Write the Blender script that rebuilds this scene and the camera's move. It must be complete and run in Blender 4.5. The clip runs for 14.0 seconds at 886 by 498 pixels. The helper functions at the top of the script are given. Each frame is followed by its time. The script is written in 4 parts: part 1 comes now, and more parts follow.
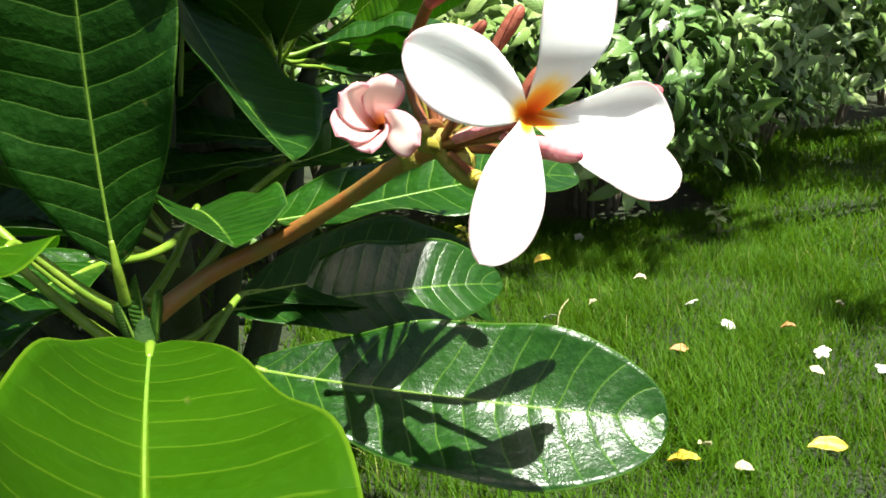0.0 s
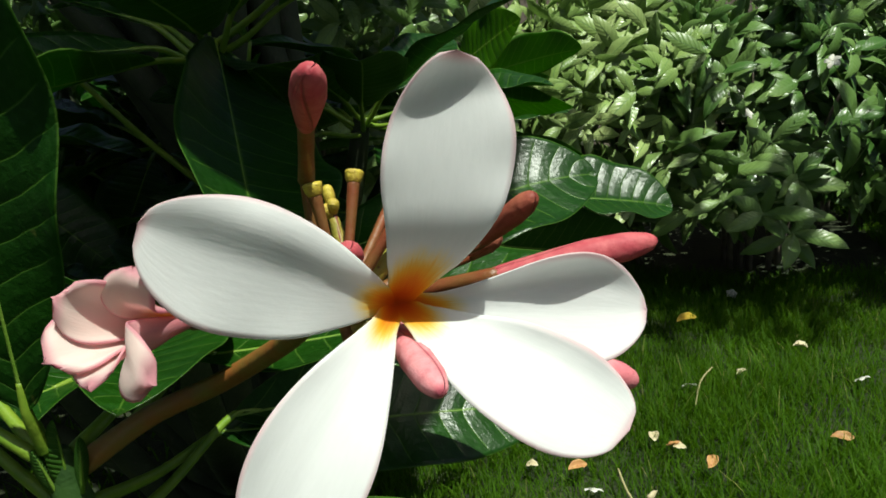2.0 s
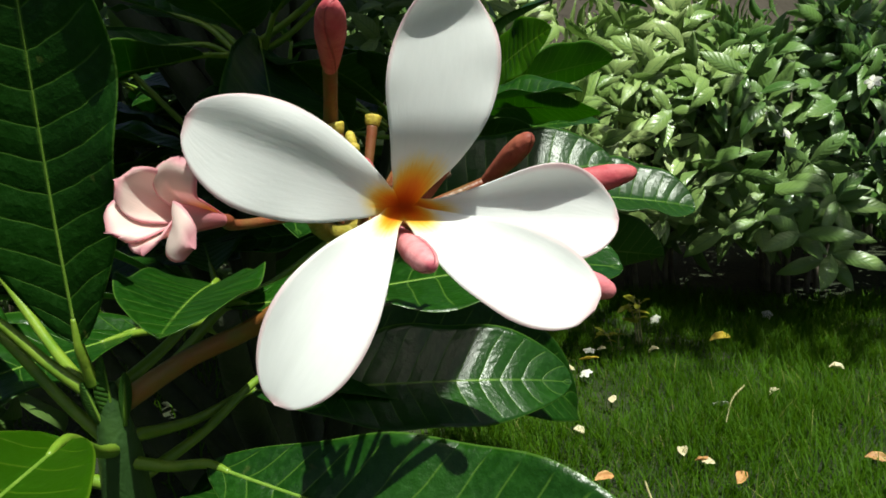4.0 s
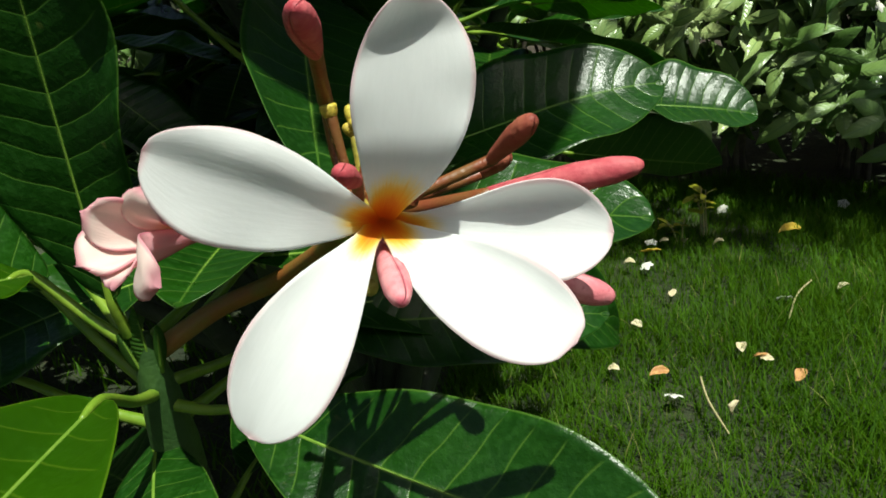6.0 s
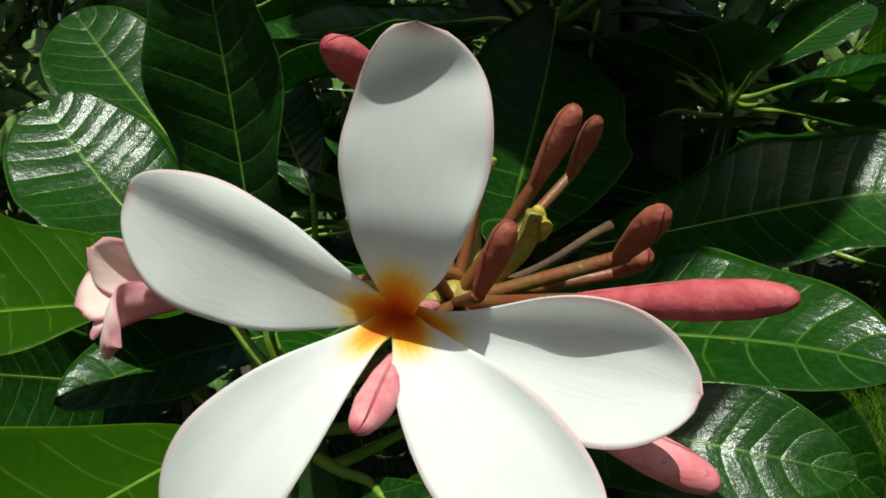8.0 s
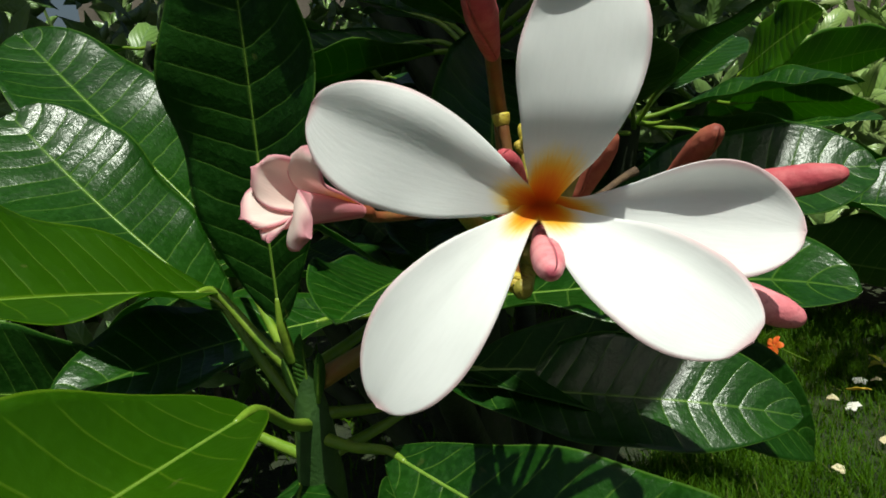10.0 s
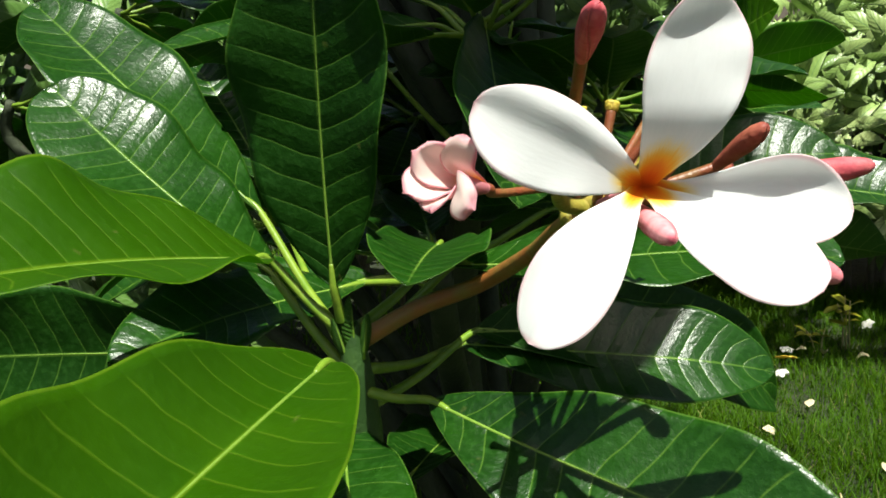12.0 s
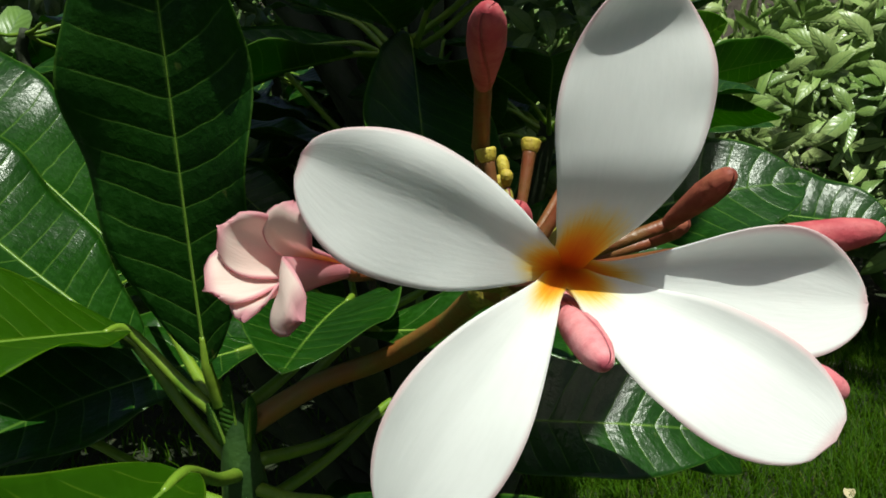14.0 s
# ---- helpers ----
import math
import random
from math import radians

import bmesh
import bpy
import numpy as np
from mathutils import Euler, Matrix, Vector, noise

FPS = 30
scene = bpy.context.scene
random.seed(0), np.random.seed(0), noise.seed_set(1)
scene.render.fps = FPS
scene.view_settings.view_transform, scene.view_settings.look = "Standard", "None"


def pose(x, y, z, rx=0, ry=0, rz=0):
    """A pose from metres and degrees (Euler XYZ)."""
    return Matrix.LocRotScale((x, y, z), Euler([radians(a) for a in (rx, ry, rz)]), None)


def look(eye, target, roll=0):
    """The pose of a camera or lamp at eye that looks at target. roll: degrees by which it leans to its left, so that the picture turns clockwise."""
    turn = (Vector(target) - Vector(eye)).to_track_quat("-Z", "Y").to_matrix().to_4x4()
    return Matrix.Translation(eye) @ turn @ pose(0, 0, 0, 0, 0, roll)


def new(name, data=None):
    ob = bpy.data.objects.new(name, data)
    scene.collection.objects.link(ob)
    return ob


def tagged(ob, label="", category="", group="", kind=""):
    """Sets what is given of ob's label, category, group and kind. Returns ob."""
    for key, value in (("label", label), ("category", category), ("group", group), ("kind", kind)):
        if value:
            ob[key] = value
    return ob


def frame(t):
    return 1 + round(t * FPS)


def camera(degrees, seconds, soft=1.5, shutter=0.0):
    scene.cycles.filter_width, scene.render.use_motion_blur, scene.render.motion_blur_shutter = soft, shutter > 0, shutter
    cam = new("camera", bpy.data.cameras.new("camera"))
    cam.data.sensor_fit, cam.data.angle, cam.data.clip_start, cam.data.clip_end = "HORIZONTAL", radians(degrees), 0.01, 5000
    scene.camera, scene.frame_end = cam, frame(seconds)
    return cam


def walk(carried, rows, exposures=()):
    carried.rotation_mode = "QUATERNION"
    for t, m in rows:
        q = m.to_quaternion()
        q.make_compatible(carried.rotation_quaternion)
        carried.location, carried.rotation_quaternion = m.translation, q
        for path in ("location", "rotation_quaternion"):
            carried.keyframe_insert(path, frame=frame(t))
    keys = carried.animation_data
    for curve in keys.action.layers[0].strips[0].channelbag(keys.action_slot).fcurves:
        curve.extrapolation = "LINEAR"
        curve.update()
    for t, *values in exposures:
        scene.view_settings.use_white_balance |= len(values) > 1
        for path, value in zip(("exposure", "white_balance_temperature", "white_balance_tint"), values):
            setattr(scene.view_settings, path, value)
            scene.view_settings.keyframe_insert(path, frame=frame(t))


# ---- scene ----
cam = camera(62.0, 14.0, soft=1.7)
PATH = [
    (0, (0.0012, 0.0159, 0.7052), (-0.0118, 1.9094, 0.0612), -3.48),
    (0.5, (0.0110, 0.0563, 0.7261), (-0.1006, 1.9583, 0.1178), -4.26),
    (1, (0.0273, 0.0664, 0.7219), (-0.1400, 1.9761, 0.1517), -5.04),
    (1.5, (0.0564, 0.0923, 0.7147), (-0.2467, 1.9771, 0.1184), -4.75),
    (2, (0.0669, 0.1029, 0.7179), (-0.3659, 1.9845, 0.1960), -5.62),
    (2.5, (0.0627, 0.0818, 0.7137), (-0.3658, 1.9733, 0.2255), -5.80),
    (2.7, (0.0577, 0.0678, 0.7027), (-0.3669, 1.9677, 0.2444), -5.60),
    (4.8, (0.0906, 0.0808, 0.6986), (-0.4870, 1.9390, 0.2365), -4.72),
    (5, (0.0856, 0.0798, 0.7026), (-0.4252, 1.9497, 0.2103), -5.12),
    (5.5, (0.0696, 0.1038, 0.7070), (-0.5223, 1.8984, 0.0522), -5.57),
    (6, (0.0953, 0.0984, 0.7232), (-0.6047, 1.8182, -0.0200), -7.37),
    (6.5, (0.1032, 0.1278, 0.7163), (-0.9424, 1.7147, 0.0931), -6.74),
    (7, (0.1122, 0.1419, 0.7051), (-1.1243, 1.5768, 0.0633), -5.86),
    (7.5, (0.1218, 0.1441, 0.7012), (-1.1725, 1.5648, 0.1477), -5.40),
    (8, (0.1168, 0.1555, 0.7123), (-1.2525, 1.5261, 0.2158), -5.00),
    (8.5, (0.1138, 0.1515, 0.7061), (-1.1959, 1.5830, 0.2207), -5.37),
    (9, (0.0952, 0.1542, 0.6945), (-1.2556, 1.5663, 0.2687), -6.10),
    (9.2, (0.0932, 0.1482, 0.6915), (-1.2093, 1.6140, 0.2978), -6.10),
    (11.3, (0.1033, 0.0448, 0.7080), (-0.9149, 1.7056, 0.2550), -4.42),
    (11.5, (0.0963, 0.0458, 0.7100), (-0.9091, 1.7130, 0.2519), -4.22),
    (12, (0.0763, 0.0454, 0.7044), (-0.9074, 1.7192, 0.2239), -4.03),
    (12.5, (0.0658, 0.0461, 0.6996), (-0.9147, 1.7193, 0.2108), -3.97),
    (13, (0.0716, 0.0715, 0.7043), (-0.9034, 1.7507, 0.2252), -4.06),
    (13.5, (0.0621, 0.0933, 0.7042), (-0.8972, 1.7845, 0.2355), -4.97),
    (14, (0.0650, 0.1118, 0.7048), (-0.8204, 1.8502, 0.2643), -4.46),
]
EXPOSURES = [
    (0.0, 1.75, 6600, 7), (0.5, 1.4, 6600, 7), (1.0, 1.05, 6600, 6), (1.5, 0.7, 6550, 4), (2.0, 0.33, 6500, 1), (2.7, 0.33, 6500, 1),
    (5.0, 0.7, 6500, 2), (6.0, 0.5, 6500, 1), (7.0, 0.2, 6500, 0), (8.5, 0.1, 6500, 0), (9.2, -0.15, 6500, 0),
    (11.3, 1.05, 6600, 6), (12.5, 1.05, 6600, 6), (13.0, 0.75, 6550, 4), (14.0, 0.2, 6500, 1),
]
walk(cam, [(t, look(eye, target, roll)) for t, eye, target, roll in PATH], EXPOSURES)

# ---- light: a sun near the zenith, clear sky ----
SUN_ELEVATION, SUN_AZIMUTH = radians(70.0), radians(127.0)   # azimuth clockwise from +y
TO_SUN = Vector((math.sin(SUN_AZIMUTH) * math.cos(SUN_ELEVATION), math.cos(SUN_AZIMUTH) * math.cos(SUN_ELEVATION), math.sin(SUN_ELEVATION)))
world = bpy.data.worlds.new("sky")
scene.world = world
world.use_nodes = True
sky = world.node_tree.nodes.new("ShaderNodeTexSky")
sky.sky_type, sky.sun_disc, sky.sun_elevation, sky.sun_rotation = "NISHITA", False, SUN_ELEVATION, SUN_AZIMUTH
sky.dust_density, sky.ozone_density = 4.0, 0.6
background = world.node_tree.nodes["Background"]
background.inputs["Strength"].default_value = 0.041
world.node_tree.links.new(sky.outputs[0], background.inputs["Color"])
lamp = bpy.data.lights.new("sun", "SUN")
lamp.energy, lamp.angle, lamp.color = 5.0, radians(0.53), (0.98, 0.97, 0.90)
sun = new("sun", lamp)
sun.matrix_world = look(TO_SUN * 20, (0, 0, 0))


# ---- materials ----
class Nodes:
    """A small builder of node materials."""

    def __init__(self, name):
        self.material = bpy.data.materials.new(name)
        self.material.use_nodes = True
        self.tree = self.material.node_tree
        self.shader = self.tree.nodes["Principled BSDF"]
        self.output = self.tree.nodes["Material Output"]

    def put(self, socket, value):
        if isinstance(value, bpy.types.NodeSocket):
            self.tree.links.new(value, socket)
        elif isinstance(value, (tuple, list)) and len(value) == 3 and socket.type == "RGBA":
            socket.default_value = (*value, 1.0)
        else:
            socket.default_value = value

    def math(self, operation, a, b=0.0, c=0.0, clamp=False):
        node = self.tree.nodes.new("ShaderNodeMath")
        node.operation, node.use_clamp = operation, clamp
        for socket, value in zip(node.inputs, (a, b, c)):
            self.put(socket, value)
        return node.outputs[0]

    def step(self, value, low, high):
        node = self.tree.nodes.new("ShaderNodeMapRange")
        node.interpolation_type = "SMOOTHSTEP"
        for socket, v in zip(node.inputs[:3], (value, low, high)):
            self.put(socket, v)
        return node.outputs[0]

    def mix(self, factor, a, b, blend="MIX"):
        node = self.tree.nodes.new("ShaderNodeMix")
        node.data_type, node.blend_type = "RGBA", blend
        self.put(node.inputs[0], factor), self.put(node.inputs[6], a), self.put(node.inputs[7], b)
        return node.outputs[2]

    def uv(self):
        node = self.tree.nodes.new("ShaderNodeUVMap")
        split = self.tree.nodes.new("ShaderNodeSeparateXYZ")
        self.tree.links.new(node.outputs[0], split.inputs[0])
        return split.outputs[0], split.outputs[1]

    def place(self):
        return self.tree.nodes.new("ShaderNodeNewGeometry").outputs["Position"]

    def noise(self, scale, detail=3.0, vector=None, rough=0.55):
        node = self.tree.nodes.new("ShaderNodeTexNoise")
        node.inputs["Scale"].default_value, node.inputs["Detail"].default_value, node.inputs["Roughness"].default_value = scale, detail, rough
        self.tree.links.new(vector if vector is not None else self.place(), node.inputs["Vector"])
        return node.outputs[0]

    def joined(self, x, y, z=0.0):
        node = self.tree.nodes.new("ShaderNodeCombineXYZ")
        for socket, value in zip(node.inputs, (x, y, z)):
            self.put(socket, value)
        return node.outputs[0]

    def each(self):
        return self.tree.nodes.new("ShaderNodeObjectInfo").outputs["Random"]

    def island(self):
        return self.tree.nodes.new("ShaderNodeNewGeometry").outputs["Random Per Island"]

    def bump(self, height, distance, strength=1.0):
        node = self.tree.nodes.new("ShaderNodeBump")
        node.inputs["Strength"].default_value, node.inputs["Distance"].default_value = strength, distance
        self.tree.links.new(height, node.inputs["Height"])
        self.tree.links.new(node.outputs[0], self.shader.inputs["Normal"])
        return node.outputs[0]

    def set(self, **values):
        for key, value in values.items():
            self.put(self.shader.inputs[key.replace("_", " ")], value)
        return self

    def translucent(self, color, share, normal=None):
        """Lets part of the light through, as a thin leaf does."""
        node = self.tree.nodes.new("ShaderNodeBsdfTranslucent")
        self.put(node.inputs["Color"], color)
        mixed = self.tree.nodes.new("ShaderNodeMixShader")
        mixed.inputs[0].default_value = share
        self.tree.links.new(self.shader.outputs[0], mixed.inputs[1])
        self.tree.links.new(node.outputs[0], mixed.inputs[2])
        self.tree.links.new(mixed.outputs[0], self.output.inputs["Surface"])
        return self


def leaf_material(name, dark, light, vein, through_color, share, veins=18.0, gloss=0.3, relief=0.0012, shine=0.42, mottle=0.4, side_share=0.85):
    n = Nodes(name)
    u, v = n.uv()
    across = n.math("ABSOLUTE", n.math("MULTIPLY_ADD", v, 2.0, -1.0))
    wobble = n.math("MULTIPLY_ADD", n.noise(26.0, 2.0), 0.55, -0.27)
    sweep = n.math("MULTIPLY", n.math("POWER", across, 1.15), 1.1)
    phase = n.math("FRACT", n.math("ADD", n.math("SUBTRACT", n.math("MULTIPLY", u, veins), sweep), wobble))
    off = n.math("ABSOLUTE", n.math("SUBTRACT", phase, 0.5))            # 0 at a side vein, 0.5 between two
    side_vein = n.math("SUBTRACT", 1.0, n.step(off, 0.012, 0.05))
    side_vein = n.math("MULTIPLY", side_vein, n.math("SUBTRACT", 1.0, n.step(across, 0.8, 0.93)))
    middle = n.math("SUBTRACT", 1.0, n.step(across, 0.012, 0.04))
    margin = n.step(across, 0.972, 0.99)
    line = n.math("MAXIMUM", n.math("MULTIPLY", side_vein, side_share), n.math("MAXIMUM", middle, n.math("MULTIPLY", margin, 0.8)))
    blotch = n.noise(17.0, 4.0)
    shade = n.mix(n.step(blotch, 0.3, 0.72), dark, light)
    fine = n.noise(310.0, 3.0)
    shade = n.mix(n.math("MULTIPLY", n.step(fine, 0.42, 0.7), mottle), shade, tuple(min(1, c * 1.6 + 0.008) for c in light))
    speck = n.math("MULTIPLY", n.step(n.noise(95.0, 2.0), 0.72, 0.8), 0.35)
    shade = n.mix(speck, shade, (0.16, 0.17, 0.04))
    color = n.mix(line, shade, vein)
    pillow = n.math("POWER", n.math("MULTIPLY", off, 2.0), 0.55)
    ripple = n.noise(130.0, 4.0, None, 0.7)
    height = n.math("MULTIPLY_ADD", pillow, n.math("MULTIPLY_ADD", across, -0.25, 0.70), n.math("MULTIPLY", ripple, 0.25 + 1.1 * mottle))
    height = n.math("MULTIPLY_ADD", fine, 0.22, height)
    n.bump(height, relief, 0.85)
    rough = n.math("MULTIPLY_ADD", n.noise(40.0, 3.0), 0.22, gloss - 0.09)
    n.set(Base_Color=color, Roughness=rough, Specular_IOR_Level=shine)
    tint = n.mix(line, through_color, tuple(min(1.0, c * 1.35 + 0.05) for c in through_color))
    return n.translucent(tint, share).material


def petal_material(name, edge_amount=1.0):
    n = Nodes(name)
    u, v = n.uv()
    across = n.math("MULTIPLY_ADD", v, 2.0, -1.0)
    streak = n.noise(9.0, 3.0, n.joined(n.math("MULTIPLY", u, 1.2), n.math("MULTIPLY", v, 3.0), n.math("MULTIPLY", n.each(), 20.0)))
    grain = n.noise(900.0, 2.0)
    along = n.math("ADD", u, n.math("MULTIPLY_ADD", streak, 0.06, -0.03))
    along = n.math("MULTIPLY_ADD", n.math("POWER", n.math("ABSOLUTE", across), 2.0), 0.09, along)
    white = n.mix(n.step(streak, 0.35, 0.7), (0.895, 0.905, 0.90), (0.875, 0.885, 0.88))
    color = n.mix(n.math("SUBTRACT", 1.0, n.step(along, 0.13, 0.25)), white, (0.92, 0.70, 0.05))
    color = n.mix(n.math("SUBTRACT", 1.0, n.step(along, 0.095, 0.195)), color, (0.90, 0.34, 0.006))
    color = n.mix(n.math("SUBTRACT", 1.0, n.step(along, 0.03, 0.14)), color, (0.78, 0.115, 0.004))
    rim = n.math("MULTIPLY", n.step(n.math("ABSOLUTE", across), 0.90, 1.0), n.step(u, 0.3, 0.75))
    rim = n.math("MAXIMUM", n.math("MULTIPLY", rim, 0.5), n.math("MULTIPLY", n.step(u, 0.955, 1.0), 0.6))
    color = n.mix(n.math("MULTIPLY", rim, edge_amount), color, (0.74, 0.36, 0.40))
    n.bump(n.math("MULTIPLY_ADD", streak, 1.0, n.math("MULTIPLY", grain, 0.25)), 0.0005, 0.13)
    n.set(Base_Color=color, Roughness=0.55, Specular_IOR_Level=0.3)
    return n.translucent(n.mix(0.12, color, (0.96, 0.965, 0.95)), 0.47).material


def opening_petal_material(name, low, high, rim):
    """A petal still half furled: its colour runs from the base up, with a thin tinted rim."""
    n = Nodes(name)
    u, v = n.uv()
    across = n.math("ABSOLUTE", n.math("MULTIPLY_ADD", v, 2.0, -1.0))
    streak = n.noise(9.0, 3.0, n.joined(n.math("MULTIPLY", u, 1.2), n.math("MULTIPLY", v, 3.0), n.math("MULTIPLY", n.each(), 20.0)))
    color = n.mix(n.step(n.math("MULTIPLY_ADD", streak, 0.2, u), 0.25, 0.65), low, high)
    edge = n.math("MAXIMUM", n.step(across, 0.80, 0.98), n.step(u, 0.90, 0.99))
    color = n.mix(n.math("MULTIPLY", edge, 0.75), color, rim)
    n.bump(n.math("MULTIPLY_ADD", streak, 1.0, n.math("MULTIPLY", n.noise(900.0, 2.0), 0.13)), 0.0005, 0.2)
    n.set(Base_Color=color, Roughness=0.55, Specular_IOR_Level=0.3)
    return n.translucent(color, 0.45).material


def speckled(name, a, b, scale, roughness=0.5, bump=0.0004, share=0.0, fine=None, spots=None):
    n = Nodes(name)
    color = n.mix(n.step(n.noise(scale, 4.0), 0.32, 0.7), a, b)
    if spots:
        color = n.mix(n.step(n.noise(scale * 3.1, 2.0), 0.62, 0.72), color, spots)
    n.bump(n.noise(fine or scale * 5, 3.0), bump, 0.7)
    n.set(Base_Color=color, Roughness=roughness)
    if share:
        n.translucent(color, share)
    return n.material


def bud_material(name, a, b, seam):
    """Furled petals: a wound seam down the bud."""
    n = Nodes(name)
    u, v = n.uv()
    turn = n.math("FRACT", n.math("MULTIPLY_ADD", u, 0.55, n.math("MULTIPLY", v, 2.0)))
    near = n.math("ABSOLUTE", n.math("SUBTRACT", turn, 0.5))
    line = n.math("MULTIPLY", n.math("SUBTRACT", 1.0, n.step(near, 0.008, 0.03)), n.step(u, 0.35, 0.6))
    color = n.mix(n.step(n.noise(220.0, 5.0), 0.35, 0.65), a, b)
    color = n.mix(n.math("MULTIPLY", n.step(n.noise(620.0, 3.0), 0.58, 0.7), 0.35), color, seam)
    color = n.mix(n.math("MULTIPLY", n.step(u, 0.86, 1.0), 0.7), color, seam)
    color = n.mix(n.math("MULTIPLY", line, 0.75), color, seam)
    n.bump(n.math("ADD", n.math("MULTIPLY", n.step(near, 0.0, 0.06), 0.8), n.math("MULTIPLY", n.noise(420.0, 4.0), 0.7)), 0.0005, 1.0)
    n.set(Base_Color=color, Roughness=0.58, Specular_IOR_Level=0.3)
    return n.translucent(color, 0.12).material


def hedge_leaf_material(name, dark, light, pale_share):
    n = Nodes(name)
    u, v = n.uv()
    across = n.math("ABSOLUTE", n.math("MULTIPLY_ADD", v, 2.0, -1.0))
    r = n.math("FRACT", n.math("ADD", n.each(), n.math("MULTIPLY", n.island(), 3.7)))
    base = n.mix(r, dark, light)
    pale = n.mix(n.math("FRACT", n.math("MULTIPLY", r, 7.3)), (0.26, 0.39, 0.10), (0.48, 0.56, 0.24))
    color = n.mix(n.math("MULTIPLY", n.step(n.noise(2.3, 2.0), 0.40, 0.6), pale_share), base, pale)
    color = n.mix(n.math("MULTIPLY", n.step(across, 0.75, 1.0), 0.25), color, (0.2, 0.27, 0.12))
    color = n.mix(n.math("SUBTRACT", 1.0, n.step(across, 0.03, 0.09)), color, (0.14, 0.24, 0.08))
    phase = n.math("ABSOLUTE", n.math("SUBTRACT", n.math("FRACT", n.math("SUBTRACT", n.math("MULTIPLY", u, 9.0), n.math("MULTIPLY", across, 1.7))), 0.5))
    n.bump(n.math("MULTIPLY_ADD", n.noise(90.0, 3.0), 0.5, phase), 0.0015, 0.6)
    n.set(Base_Color=color, Roughness=n.math("MULTIPLY_ADD", r, 0.15, 0.27))
    return n.translucent(n.mix(0.5, color, (0.20, 0.40, 0.05)), 0.22).material


def grass_material():
    n = Nodes("grass_blade_surface")
    u, v = n.uv()
    r = n.island()
    color = n.mix(r, (0.024, 0.074, 0.001), (0.060, 0.138, 0.003))
    color = n.mix(n.math("MULTIPLY", n.step(n.math("FRACT", n.math("MULTIPLY", r, 13.7)), 0.955, 1.0), 0.7), color, (0.32, 0.30, 0.10))
    color = n.mix(n.math("MULTIPLY", n.step(n.noise(3.2, 3.0), 0.45, 0.65), 0.45), color, (0.07, 0.17, 0.008))
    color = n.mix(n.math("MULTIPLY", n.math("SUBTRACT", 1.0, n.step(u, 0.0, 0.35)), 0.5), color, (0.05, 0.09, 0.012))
    n.set(Base_Color=color, Roughness=0.6, Specular_IOR_Level=0.12)
    return n.translucent(n.mix(0.5, color, (0.17, 0.34, 0.004)), 0.35).material


def soil_material():
    n = Nodes("lawn_soil_surface")
    color = n.mix(n.step(n.noise(8.0, 5.0), 0.35, 0.65), (0.010, 0.018, 0.004), (0.022, 0.032, 0.007))
    color = n.mix(n.step(n.noise(120.0, 4.0), 0.58, 0.72), color, (0.05, 0.042, 0.02))
    n.bump(n.noise(60.0, 5.0), 0.02, 0.8)
    n.set(Base_Color=color, Roughness=0.9)
    return n.material


LEAF = leaf_material("leaf_surface", (0.00546, 0.03276, 0.00195), (0.01092, 0.05304, 0.00234), (0.0585, 0.1326, 0.0156), (0.0507, 0.195, 0.00234), 0.20, veins=14.0, gloss=0.29, shine=0.42)
# darker, duller copy of LEAF: shade and missing sky sheen put into colour
SHADED_LEAF = leaf_material("shaded_leaf_surface", (0.0045, 0.0285, 0.0012), (0.0080, 0.0420, 0.0015), (0.045, 0.110, 0.012), (0.045, 0.185, 0.0015), 0.17, veins=14.0, gloss=0.45, shine=0.16)
# brighter leaf: young shoots, and sunlight put into the colour of sunlit leaves
YOUNG_AND_SUNLIT = leaf_material("young_and_sunlit_leaf_surface", (0.022, 0.080, 0.0008), (0.030, 0.096, 0.0008), (0.10, 0.185, 0.008), (0.20, 0.42, 0.001), 0.45, veins=14.0, gloss=0.46, shine=0.16, mottle=0.12, side_share=0.5)
BACK = leaf_material("leaf_underside", (0.030, 0.100, 0.009), (0.050, 0.135, 0.013), (0.14, 0.25, 0.04), (0.13, 0.33, 0.004), 0.40, veins=14.0, gloss=0.48, relief=0.0008, shine=0.3)
PETAL = petal_material("petal_surface")
PETAL_BACK = petal_material("petal_back_surface", 1.6)
INNER = opening_petal_material("opening_petal_inside", (0.88, 0.66, 0.14), (0.92, 0.79, 0.72), (0.70, 0.22, 0.31))
OUTER = opening_petal_material("opening_petal_outside", (0.72, 0.27, 0.31), (0.80, 0.42, 0.46), (0.58, 0.13, 0.22))
BUD = bud_material("bud_skin", (0.46, 0.07, 0.09), (0.56, 0.13, 0.14), (0.33, 0.035, 0.05))
BUD_BROWN = bud_material("young_bud_skin", (0.31, 0.078, 0.05), (0.39, 0.122, 0.072), (0.15, 0.022, 0.018))
PINK_BUD = bud_material("pink_bud_skin", (0.66, 0.19, 0.22), (0.76, 0.31, 0.33), (0.36, 0.04, 0.08))
PEDICEL = speckled("pedicel_skin", (0.19, 0.048, 0.018), (0.17, 0.080, 0.022), 120.0, 0.45, 0.0004)
PEDUNCLE = speckled("peduncle_skin", (0.28, 0.10, 0.025), (0.21, 0.135, 0.03), 60.0, 0.42, 0.0005)
CUP = speckled("receptacle_skin", (0.55, 0.45, 0.05), (0.42, 0.30, 0.04), 400.0, 0.5, 0.0005, 0.0, None, (0.16, 0.07, 0.02))
